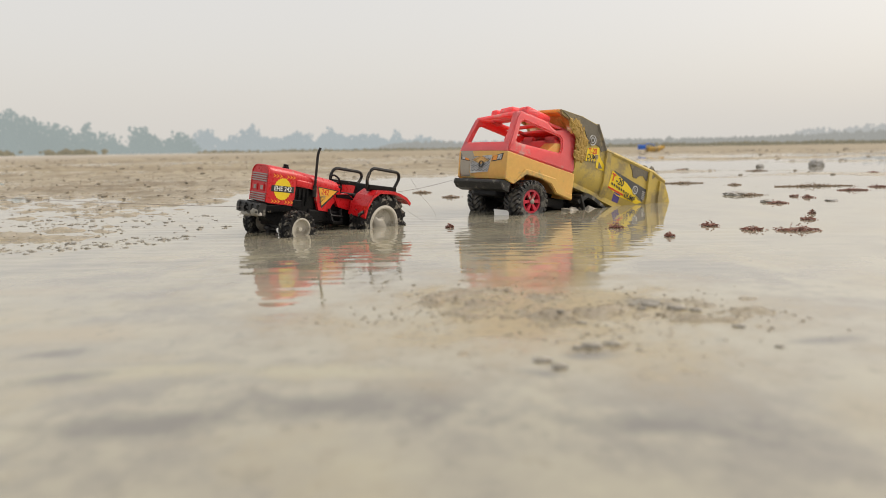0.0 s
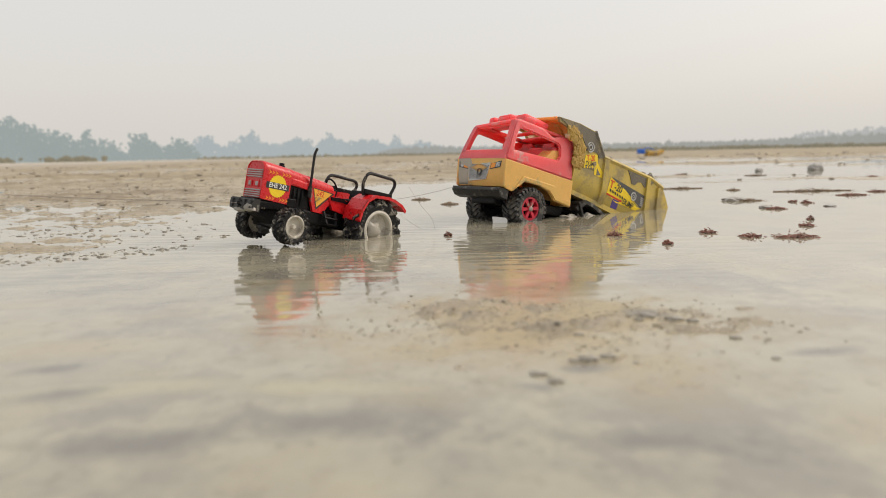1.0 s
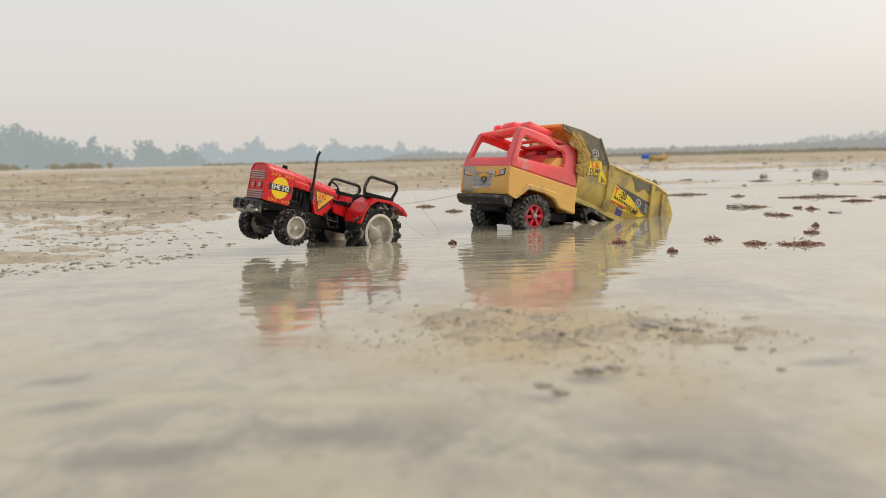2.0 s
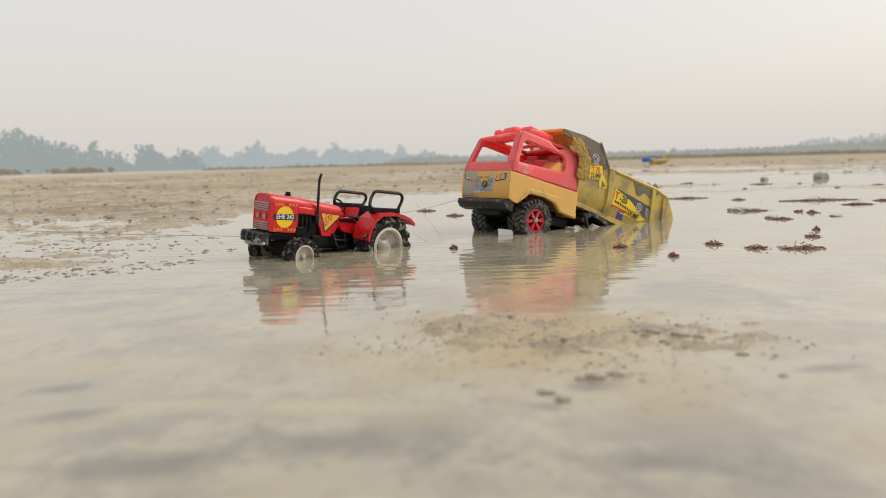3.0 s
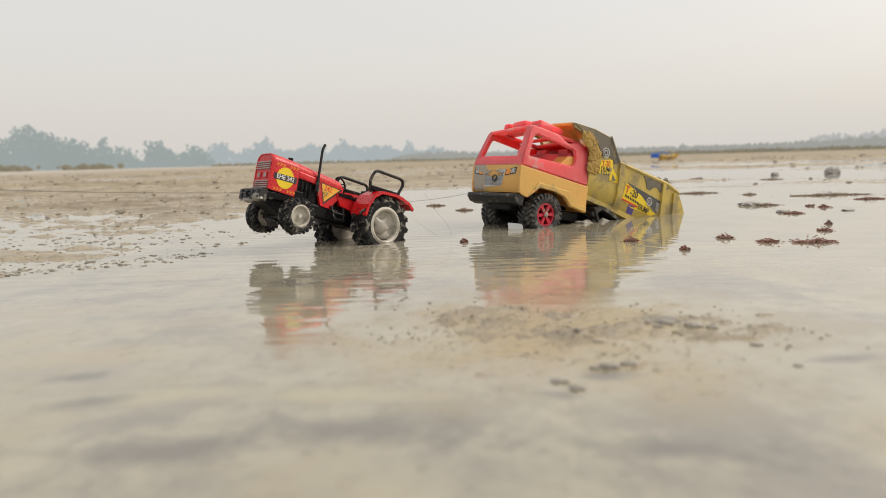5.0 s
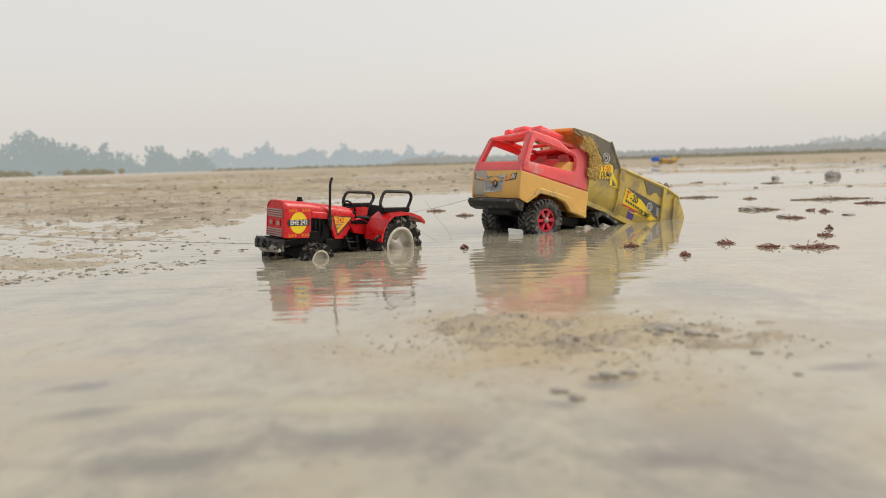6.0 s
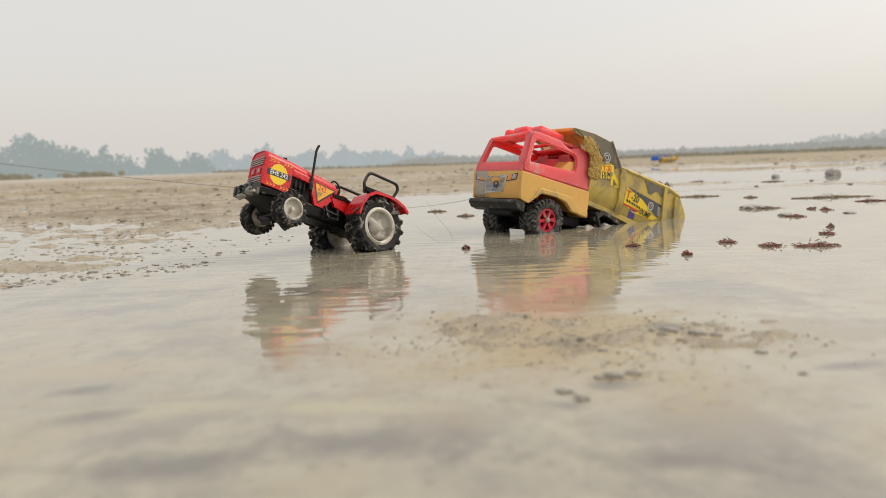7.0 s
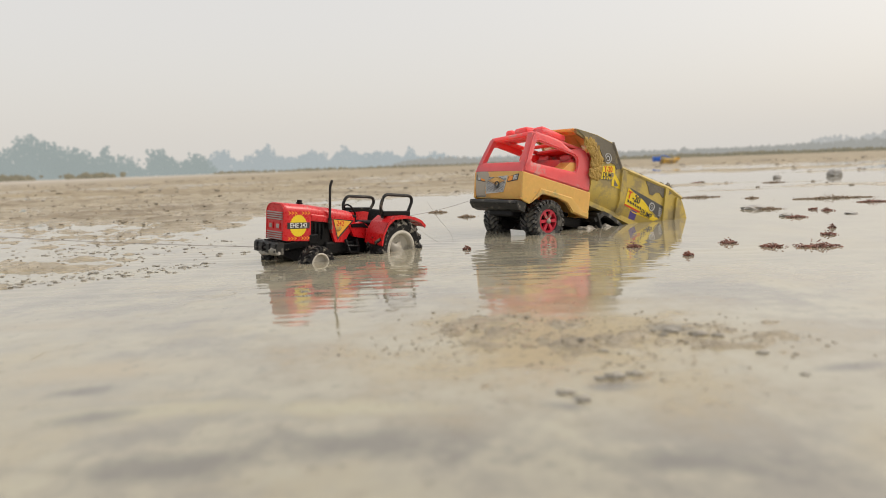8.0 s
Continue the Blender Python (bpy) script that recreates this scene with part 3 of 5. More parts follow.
def build_tractor():
    t = thing("toy_tractor", "red and black toy farm tractor, muddy, stuck in shallow water", "toy tractor")
    W = 1.15
    bm = bmesh.new()
    loft(bm, [bonnet_ring(10.10, W * 0.94, 0.86, 3.56, 0.62), bonnet_ring(10.0, W * 0.99, 0.82, 3.66, 0.66), bonnet_ring(9.7, W, 0.8, 3.66, 0.64), bonnet_ring(7.6, W, 0.72, 3.52, 0.62)])
    loft(bm, [bonnet_ring(7.61, W - 0.01, 2.30, 3.515, 0.6), bonnet_ring(5.72, W - 0.01, 2.12, 3.28, 0.58)])
    loft(bm, [bonnet_ring(7.55, W + 0.02, 2.42, 2.9, 0.2), bonnet_ring(6.0, W + 0.10, 2.14, 2.75, 0.25)])
    loft(bm, [bonnet_ring(5.75, W + 0.04, 2.0, 3.30, 0.6), bonnet_ring(3.9, W + 0.06, 1.9, 3.08, 0.62), bonnet_ring(3.35, W + 0.04, 1.85, 2.95, 0.62), bonnet_ring(3.15, W - 0.1, 1.85, 2.75, 0.6)])
    for s in (-1, 1):
        prism(bm, [(5.78, 2.6), (5.6, 1.5), (5.2, 0.55), (4.2, 0.5), (3.85, 1.1), (3.25, 1.75), (3.2, 2.5)], s * (W - 0.2), s * (W + 0.07))
    part("bonnet", bm, RED, t, "glossy red bonnet", smooth=True)
    # nose: frame, bars, two square lamps
    bm = bmesh.new()
    outer = bonnet_ring(10.11, W * 0.95, 0.85, 3.58, 0.62)
    for a, b in zip(range(len(outer)), range(1, len(outer))):
        tube(bm, [outer[a], outer[b]], 0.055, 5)
    part("nose_frame", bm, RED, t)
    for z in (2.95, 2.78, 2.61, 2.44, 1.45, 1.28, 1.11, 0.94):
        bm = bmesh.new()
        box(bm, (10.15, 0, z), (0.12, 1.95, 0.095), bev=0.02)
        part("grille_bar", bm, GRILLE_GREY, t)
    for y in (-0.45, 0.45):
        bm = bmesh.new()
        box(bm, (10.13, y, 1.92), (0.09, 0.52, 0.5), bev=0.03)
        l = part("headlight", bm, RED, t, "moulded red square headlight")
        bm = bmesh.new()
        box(bm, (10.185, y, 1.92), (0.03, 0.34, 0.32), bev=0.01)
        part("lens", bm, GRILLE_GREY, l)
    bm = bmesh.new()
    lathe(bm, [(0.02, 0.0), (0.26, 0.0), (0.26, 0.16), (0.20, 0.2), (0.20, 0.36), (0.02, 0.38)], 18)
    bmesh.ops.transform(bm, matrix=Matrix.Translation((7.9, 0.0, 3.5)) @ pose(0, 0, 0, 90, 0, 0), verts=bm.verts)
    part("filler_cap", bm, BLACK, t)
    # exhaust stack
    bm = bmesh.new()
    tube(bm, bent([(5.86, 1.32, 1.7), (5.96, 1.32, 5.05), (5.79, 1.34, 5.5)], 4, 0.3), 0.105, 10)
    tube(bm, [(5.85, 1.30, 1.6), (5.89, 1.32, 2.5)], 0.17, 10)
    part("exhaust_pipe", bm, BLACK_BAR, t, "black bent exhaust stack", smooth=True)
    # engine, gearbox, front support
    bm = bmesh.new()
    box(bm, (6.9, 0, 1.3), (2.8, 1.9, 2.0), bev=0.1)
    for i in range(3):
        tube(bm, [(6.3 + 0.4 * i, 0.92, 2.1), (6.3 + 0.4 * i, 1.02, 1.5), (6.35 + 0.4 * i, 0.92, 0.8)], 0.13, 6)
    box(bm, (7.3, 1.02, 0.9), (0.9, 0.3, 0.7), bev=0.08)
    part("engine", bm, BLACK, t)
    bm = bmesh.new()
    prism(bm, [(10.5, 0.82), (10.5, -0.1), (9.3, -0.55), (8.6, -0.95), (7.5, -0.95), (6.6, -0.5), (-0.8, -0.55), (-1.2, 0.6), (0.4, 1.2), (3.6, 1.3), (5.6, 0.9), (7.6, 0.75)], -0.85, 0.85)
    box(bm, (4.4, 0, 0.1), (3.4, 2.3, 1.0), bev=0.15)
    box(bm, (0.4, 0, 0.2), (2.6, 3.2, 1.5), bev=0.2)
    part("chassis", bm, BLACK, t)
    bm = bmesh.new()
    box(bm, (8.9, 0, 0.45), (2.6, 2.15, 0.6), (0, 6, 0), bev=0.08)
    part("front_support", bm, BLACK, t)
    # front weight block, caked with mud
    bm = bmesh.new()
    prism(bm, [(10.25, 0.74), (10.75, 0.72), (10.9, 0.35), (10.85, -0.12), (10.25, -0.22)], -1.6, 1.45)
    for y in (-1.3, -0.5, 0.3, 1.1):
        box(bm, (10.88, y, 0.3), (0.18, 0.35, 0.66), bev=0.05)
    part("front_weight", bm, MUD_BLACK, t, "muddy black front weight block")
    bm = bmesh.new()
    blob(bm, (10.75, 0.9, 0.05), 0.62, (0.55, 1.1, 0.55), 0.6, 2)
    blob(bm, (10.7, -0.5, -0.2), 0.42, (0.6, 1.5, 0.5), 0.6, 2)
    part("mud_cake", bm, GREY_MUD, t, "wet grey mud stuck to the weight block")
    bm = bmesh.new()
    tube(bm, bent([(10.8, -0.1, 0.1), (11.15, -0.1, 0.15), (11.15, -0.1, 0.4), (10.85, -0.1, 0.45)], 3, 0.12), 0.06, 6)
    part("tow_hook", bm, BLACK, t)
    # cockpit: dash, wheel, seat, floor
    bm = bmesh.new()
    box(bm, (3.0, 0, 2.1), (0.5, 1.7, 1.2), (0, -14, 0), bev=0.12)
    part("dashboard", bm, BLACK, t)
    bm = bmesh.new()
    ring = [(2.75 + 0.30 * math.sin(a), 0.62 * math.cos(a), 2.95 + 0.55 * math.sin(a)) for a in (2 * math.pi * i / 18 for i in range(19))]
    tube(bm, ring, 0.08, 6)
    tube(bm, [(3.3, 0, 2.4), (2.75, 0, 2.95)], 0.1, 6)
    tube(bm, [ring[0], ring[9]], 0.06, 5)
    part("steering_wheel", bm, BLACK, t)
    bm = bmesh.new()
    box(bm, (0.7, 0, 1.95), (1.6, 1.7, 0.4), bev=0.14)
    box(bm, (-0.2, 0, 2.5), (0.4, 1.7, 1.2), (0, -12, 0), bev=0.14)
    part("seat", bm, BLACK, t)
    for s in (-1, 1):
        bm = bmesh.new()
        prism(bm, [(3.9, 1.9), (3.3, 0.95), (2.1, 0.75), (1.9, 1.9), (2.6, 2.15)], s * 0.95, s * 1.3)
        part("side_cover", bm, RED, t)
        bm = bmesh.new()
        prism(bm, [(3.7, 1.98), (2.4, 2.05), (1.7, 1.6), (2.4, 1.7), (3.6, 1.72)], s * 1.28, s * 1.42)
        part("control_lever", bm, BLACK, t)
        # step under the side
        bm = bmesh.new()
        tube(bm, bent([(4.2, s * 1.3, 0.75), (4.05, s * 1.75, -0.3), (3.1, s * 1.75, -0.3), (3.0, s * 1.3, 0.75)], 3, 0.2), 0.12, 6)
        box(bm, (3.58, s * 1.6, -0.25), (1.1, 0.6, 0.14), bev=0.04)
        tube(bm, [(4.25, s * 1.6, 0.25), (2.95, s * 1.6, 0.2)], 0.11, 6)
        part("footstep", bm, BLACK, t)
    # mudguards with rails
    arc = [(2.42, 0.5), (2.26, 1.35), (1.75, 2.25), (1.05, 2.72), (-0.45, 2.80), (-1.25, 2.68), (-2.1, 2.40), (-2.66, 1.98)]
    for s in (-1, 1):
        ry, sag = s * (2.62 if s > 0 else 2.2), (0.0 if s > 0 else 0.38)
        bm = bmesh.new()
        ins = [(x * 0.94 - 0.01, z - 0.16) for x, z in arc]
        prism(bm, arc + ins[::-1], s * 1.75, s * 3.72)
        prism(bm, arc + [(-1.6, 0.9), (1.6, 0.6)], s * 1.62, s * 1.78)
        # outer lip, folded down over the tyre
        lip = [(x * 0.97, z - 0.24) for x, z in arc[1:]]
        prism(bm, arc[1:] + lip[::-1], s * 3.60, s * 3.74)
        g = part("mudguard", bm, RED, t, "red plastic mudguard")
        bm = bmesh.new()
        tube(bm, bent([(1.42, ry, 2.6), (1.72, ry, 3.5 - sag * 0.5), (1.30, ry, 4.5 - sag), (-1.75, ry, 4.42 - sag), (-1.98, ry, 3.95 - sag), (-1.35, ry, 2.75)], 5, 0.42), 0.135, 8)
        part("rail", bm, BLACK_BAR, t, "black tubular side rail", smooth=True)
        bm = bmesh.new()
        box(bm, (0.0, ry, 2.92), (3.1, 0.55, 0.42), bev=0.06)
        part("rail_base", bm, BLACK, t)
    # hitch
    bm = bmesh.new()
    box(bm, (-1.7, 0, 0.4), (1.4, 0.5, 0.25), bev=0.05)
    tube(bm, [(-2.2, 0, 0.2), (-2.2, 0, 0.9)], 0.12, 8)
    part("hitch", bm, BLACK, t)
    # rear axle and wheels
    bm = bmesh.new()
    tube(bm, [(0, -3.0, 0), (0, 3.0, 0)], 0.42, 10)
    part("rear_axle", bm, BLACK, t)
    for s in (-1, 1):
        wheel("rear_wheel", t, (0, s * 2.75, 0), s, 2.38, 1.50, 1.78, 0.16, 16, TYRE, RIM)
    blobs = bmesh.new()
    blob(blobs, (0.35, 3.2, -0.15), 0.75, (1, 0.42, 0.95), 0.7, 2)
    blob(blobs, (-0.1, 3.15, -0.75), 0.6, (1.2, 0.42, 0.8), 0.6, 2)
    part("mud_cake", blobs, GREY_MUD, t, "wet mud filling the wheel")
    # swinging front axle
    ax = new("front_axle")
    ax.parent = t
    ax.matrix_basis = pose(0.0797, 0, -0.0088)
    bm = bmesh.new()
    box(bm, (0, 0, 0), (0.7, 4.2, 0.55), bev=0.12)
    box(bm, (0, 0, 0.3), (1.1, 0.9, 0.7), bev=0.12)
    tube(bm, [(0.5, -1.9, 0.1), (0.5, 1.9, 0.1)], 0.12, 6)
    blob(bm, (-0.2, 1.0, -0.35), 0.45, (1.2, 1, 1.0), 0.6, 2)
    blob(bm, (-0.5, 1.5, -0.85), 0.4, (1.2, 1, 1.5), 0.7, 2)
    blob(bm, (0.1, -0.9, -0.5), 0.4, (1.2, 1.4, 0.9), 0.7, 2)
    part("axle_beam", bm, MUD_BLACK, ax)
    for s in (-1, 1):
        wheel("front_wheel", ax, (0, s * 2.45, 0), s, 1.33, 0.84, 1.16, 0.07, 22, TYRE, RIM, steer=3, flat=True)
    # decals on both flanks: sun, name bar, pointed model patch
    for s in (-1, 1):
        y = s * (W + 0.012)
        tone = STICKER_Y
        bm = bmesh.new()
        pts = []
        for i in range(48):
            a, r = 2 * math.pi * i / 48, 0.76 * (1.0 if i % 2 else 0.93)
            pts.append((8.78 + r * math.cos(a) * 1.06, 1.95 + r * math.sin(a) * 1.14))
        prism(bm, pts, y - s * 0.01, y)
        part("sun_decal", bm, tone, t, "yellow sun sticker")
        bm = bmesh.new()
        prism(bm, [(9.80, 2.20), (7.72, 2.20), (7.72, 1.72), (9.80, 1.72)], y, y + s * 0.006)
        part("name_bar", bm, STICKER_K, t, "black name bar with white letters")
        bm = bmesh.new()
        for z in (2.92, 0.98):
            for x in (9.74, 9.46, 9.18, 8.52, 8.24, 7.96):
                prism(bm, [(x, z + 0.17), (x - 0.30, z), (x, z - 0.17), (x - 0.13, z)], y - s * 0.01, y)
        part("flame_trim", bm, STICKER_O, t)
        y2 = s * (W + 0.082)
        bm = bmesh.new()
        prism(bm, [(5.5, 2.45), (3.3, 2.28), (4.95, 0.74)], y2 - s * 0.02, y2)
        part("model_patch_edge", bm, STICKER_K, t)
        bm = bmesh.new()
        prism(bm, [(5.42, 2.38), (3.55, 2.22), (4.94, 0.95)], y2, y2 + s * 0.006)
        part("model_patch", bm, STICKER_A, t, "yellow pointed model patch")
        bm = bmesh.new()
        for i in range(6):
            z = 1.72 - 0.10 * i
            prism(bm, [(5.2, z), (4.55 + 0.10 * i, z - 0.02), (4.55 + 0.10 * i, z - 0.06), (5.2, z - 0.04)], y2 + s * 0.006, y2 + s * 0.01)
        part("patch_lines", bm, STICKER_K, t)
        if s > 0:
            lettering("EHE 242", 0.0050, STICKER_W, t, on_left_side(8.76, W + 0.022, 1.965), squeeze=0.92)
            lettering("242", 0.0062, STICKER_R, t, on_left_side(4.72, W + 0.092, 2.04, -4), squeeze=0.82)
    return t, ax


tractor, front_axle = build_tractor()


# ---- the toy dump truck (origin: middle of the front axle, x to the nose), sunk by the tail ----
TRUCK_POSE = pose(0.0717, 0.7198, 0.0145, 0, -13.16, 216.3)


def frame_panel(bm, outer, inner, y0, y1):
    """A flat panel in x and z with one opening, drawn out along y."""
    n = len(outer)
    rows = [[bm.verts.new((x, y, z)) for x, z in ring] for ring, y in ((outer, y0), (inner, y0), (inner, y1), (outer, y1))]
    for a, b in zip(rows, rows[1:] + rows[:1]):
        for i in range(n):
            bm.faces.new((a[i], a[(i + 1) % n], b[(i + 1) % n], b[i]))


TUB = [(-5.3, 2.3), (-5.15, 7.6), (-4.3, 8.7), (-2.3, 9.45), (-7.55, 9.18), (-9.4, 6.92), (-17.8, 6.25), (-20.2, 5.6), (-21.5, 3.9), (-20.5, 0.5), (-12, 1.35), (-8.5, 1.9)]


def tub_low(x):
    return float(np.interp(-x, [3.1, 5.3, 8.5, 12.0, 20.5, 21.5], [9.0, 2.3, 1.9, 1.35, 0.5, 2.4]))


def tub_high(x):
    return float(np.interp(-x, [3.1, 5.0, 7.55, 8.5, 9.4, 13.8, 17.8, 20.2, 21.2, 21.5], [9.45, 9.46, 9.18, 8.05, 6.92, 6.42, 6.22, 5.6, 4.35, 3.9]))


def tuck(x, z):
    """How far the flank lies inside its widest line, in centimetres."""
    v = (z - tub_low(max(-21.4, min(-5.3, x)))) / 4.0
    return 0.75 * max(0.0, 1 - max(0.0, v) / 0.55) ** 2


def hug(bm, s):
    for v in bm.verts:
        v.co.y -= s * tuck(v.co.x, v.co.z)
    return bm


def front_x(y, z):
    """The cab front's face."""
    x, a = float(np.interp(z, [1.3, 2.0, 3.0, 3.9, 4.8], [3.62, 3.86, 4.06, 4.14, 3.95])), abs(y)
    return x + (0.06 * (1 - a / 3.05) if a < 3.05 else -0.12 * (a - 3.05) / 0.4)


def build_truck():
    t = thing("toy_dump_truck", "red and yellow toy dump truck, muddy, its tail sunk in mud", "toy truck", m=TRUCK_POSE)
    # amber lower cab: two flanks with wheel arches, a sloping nose, a back
    arch = [(-3.1, 1.15), (-2.75, 1.6), (-2.2, 2.0), (-0.8, 2.2), (1.2, 2.28), (1.75, 1.75), (2.6, 1.02)]
    side = [(4.05, 3.9), (-5.4, 3.55), (-5.55, 0.86)] + arch + [(3.3, 1.15), (3.75, 1.35)]
    for s in (-1, 1):
        bm = bmesh.new()
        prism(bm, side, s * 3.42, s * 3.68)
        # raised shoulder over the arch
        prism(bm, [(2.55, 1.1), (1.55, 2.72), (-2.75, 2.58), (-4.25, 1.5), (-5.45, 1.45), (-5.5, 0.92), (-3.15, 1.2), (-2.8, 1.65), (-2.25, 2.05), (-0.8, 2.25), (1.25, 2.33), (1.8, 1.8)], s * 3.66, s * 3.80)
        bmesh.ops.bevel(bm, geom=list(bm.edges), offset=0.05, segments=1, affect="EDGES")
        part("cab_side", bm, YELLOW, t, "amber lower cab side")
    bm = bmesh.new()
    rings = []
    for z, x, w in ((1.3, 3.62, 3.5), (2.0, 3.86, 3.55), (3.0, 4.06, 3.58), (3.9, 4.14, 3.55)):
        rings.append([(x - 0.5, -w, z), (x - 0.12, -w * 0.97, z), (x, -w * 0.86, z), (x + 0.06, 0, z), (x, w * 0.86, z), (x - 0.12, w * 0.97, z), (x - 0.5, w, z)])
    loft(bm, rings)
    part("cab_front", bm, YELLOW, t, "amber cab front, grey with mud at one corner", smooth=True)
    bm = bmesh.new()
    box(bm, (-0.6, 0, 3.3), (9.0, 6.9, 0.3))
    box(bm, (-5.3, 0, 2.2), (0.3, 6.9, 2.6))
    part("cab_floor", bm, YELLOW, t)
    # grille and lamps printed on foil
    bm = bmesh.new()
    prism(bm, [(-1.7, 3.3), (1.68, 3.5), (1.12, 1.92), (-1.5, 1.72)], 4.135, 4.165, "x")
    for v in bm.verts:
        v.co.x -= (3.5 - v.co.z) * 0.14
    g = part("grille", bm, SILVER, t, "silver foil grille")
    bm = bmesh.new()
    for i in range(15):
        for j in range(13):
            y, z = -1.5 + 0.215 * i + (0.1075 if j % 2 else 0), 3.3 - 0.12 * j
            if z > 1.93 and -1.5 < y < 1.02 + 0.36 * (z - 1.92) and not (y > 0.8 and z > 3.28):
                prism(bm, [(y - 0.064, z), (y, z + 0.07), (y + 0.064, z), (y, z - 0.07)], 4.165 - (3.5 - z) * 0.14, 4.175 - (3.5 - z) * 0.14, "x")
    part("mesh_holes", bm, STICKER_K, g)
    bm = bmesh.new()
    lathe(bm, [(0.24, 0), (0.34, 0), (0.34, 0.05), (0.24, 0.05)], 20)
    bmesh.ops.transform(bm, matrix=Matrix.Translation((4.08, 0.15, 2.62)) @ pose(0, 0, 0, 0, 0, -90), verts=bm.verts)
    part("badge", bm, STICKER_K, g, "plain dark ring badge")
    for s in (-1, 1):
        bm = bmesh.new()
        prism(bm, [(s * 1.78, 3.5), (s * 3.2, 3.68), (s * 3.1, 3.06), (s * 1.65, 2.86)], 4.08, 4.12, "x")
        h = part("headlight", bm, STICKER_K, t, "printed headlight with amber indicator")
        bm = bmesh.new()
        prism(bm, [(s * 1.85, 3.42), (s * 2.45, 3.5), (s * 2.38, 3.04), (s * 1.76, 2.95)], 4.12, 4.13, "x")
        part("indicator", bm, STICKER_O, h)
        bm = bmesh.new()
        prism(bm, [(s * 2.54, 3.51), (s * 3.1, 3.58), (s * 3.02, 3.13), (s * 2.47, 3.06)], 4.12, 4.13, "x")
        part("lens", bm, SILVER, h)
    bm = bmesh.new()
    rnd = random.Random(8)
    rows = []
    for k in range(12):
        z = 1.4 + 0.228 * k
        edge = float(np.interp(z, [1.4, 2.5, 3.3, 3.9], [-1.7, -1.5, -0.85, -1.3])) + rnd.uniform(-0.12, 0.12)
        rows.append([bm.verts.new((front_x(y, z) + (0.035 if 0 < q < 8 else -0.02), y, z)) for q, y in ((q, -3.52 + (edge + 3.52) * q / 8) for q in range(9))])
    for a, b in zip(rows, rows[1:]):
        for q in range(8):
            bm.faces.new((a[q], a[q + 1], b[q + 1], b[q]))
    back = bmesh.ops.extrude_face_region(bm, geom=list(bm.faces))["geom"]
    bmesh.ops.translate(bm, vec=(-0.1, 0, 0), verts=[v for v in back if isinstance(v, bmesh.types.BMVert)])
    part("mud_film", bm, DUST, t, "grey film of dried mud on the cab corner")
    # black bumper and chassis
    bm = bmesh.new()
    prism(bm, [(4.05, 1.15), (4.12, 0.75), (3.7, 0.30), (2.9, 0.15), (2.9, 1.15)], -3.7, 3.5)
    box(bm, (4.0, 0, 0.95), (0.5, 6.9, 0.35), bev=0.08)
    part("bumper", bm, MUD_BLACK, t, "black bumper smeared with mud")
    bm = bmesh.new()
    box(bm, (1.2, 0, 0.3), (3.6, 3.6, 1.2), bev=0.15)
    box(bm, (-8, 0, 0.9), (19, 2.4, 0.9), bev=0.1)
    box(bm, (-4.0, 0, 0.3), (3.5, 5.2, 1.0), bev=0.15)
    tube(bm, [(0, -3.4, -0.2), (0, 3.4, -0.2)], 0.35, 10)
    part("chassis", bm, BLACK, t)
    # red upper cab, an open frame
    out = [(4.0, 3.95), (3.85, 4.8), (3.15, 7.4), (2.75, 7.82), (0.8, 7.76), (-0.74, 7.62), (-2.2, 7.1), (-3.4, 7.52), (-4.3, 7.5), (-4.95, 6.85), (-5.45, 3.6)]
    inn = [(3.1, 4.95), (3.05, 5.1), (2.6, 6.8), (2.35, 7.03), (0.8, 6.93), (-0.74, 6.82), (-2.0, 6.72), (-2.9, 6.66), (-3.15, 6.42), (-3.2, 5.4), (-2.9, 5.15)]

    def lean(bm):
        """The soft upper cab is skewed: it stands higher on the left."""
        for v in bm.verts:
            v.co.z += 0.072 * v.co.y * min(1.2, max(0.0, (v.co.z - 4.8) / 2.8))
        return bm
    for s in (-1, 1):
        bm = bmesh.new()
        frame_panel(bm, out, inn, s * 3.22, s * 3.62)
        for v in bm.verts:
            v.co.y -= s * max(0, v.co.z - 4.7) * 0.14
        bmesh.ops.bevel(bm, geom=list(bm.edges), offset=0.12, segments=2, affect="EDGES")
        part("cab_frame", lean(bm), RED_CLEAN, t, "red cab side with an open window", smooth=True)
    bm = bmesh.new()
    loft(bm, [[(4.08, -3.55, 3.93), (4.2, 0, 3.93), (4.08, 3.55, 3.93), (3.7, 3.5, 3.93), (3.7, -3.5, 3.93)], [(3.86, -3.42, 4.82), (3.98, 0, 4.82), (3.86, 3.42, 4.82), (3.5, 3.4, 4.82), (3.5, -3.4, 4.82)]])
    part("windscreen_sill", bm, RED_CLEAN, t)
    for s in (-1, 1):
        bm = bmesh.new()
        loft(bm, [[(x, s * y, z) for x, y in ((x0, y0), (x0, y1), (x0 - 0.5, y1), (x0 - 0.5, y0))] for x0, y0, y1, z in ((3.92, 2.85, 3.42, 4.75), (3.55, 2.72, 3.25, 6.1), (3.12, 2.5, 3.08, 7.6))])
        part("windscreen_pillar", lean(bm), RED_CLEAN, t)
    bm = bmesh.new()
    box(bm, (2.85, 0, 7.6), (0.55, 6.0, 0.42), bev=0.15)
    part("windscreen_header", lean(bm), RED_CLEAN, t)
    bm = bmesh.new()
    for y in (-2.6, 2.6):
        box(bm, (-0.75, y, 7.62), (6.6, 0.75, 0.3), (0, -2, 0), bev=0.12)
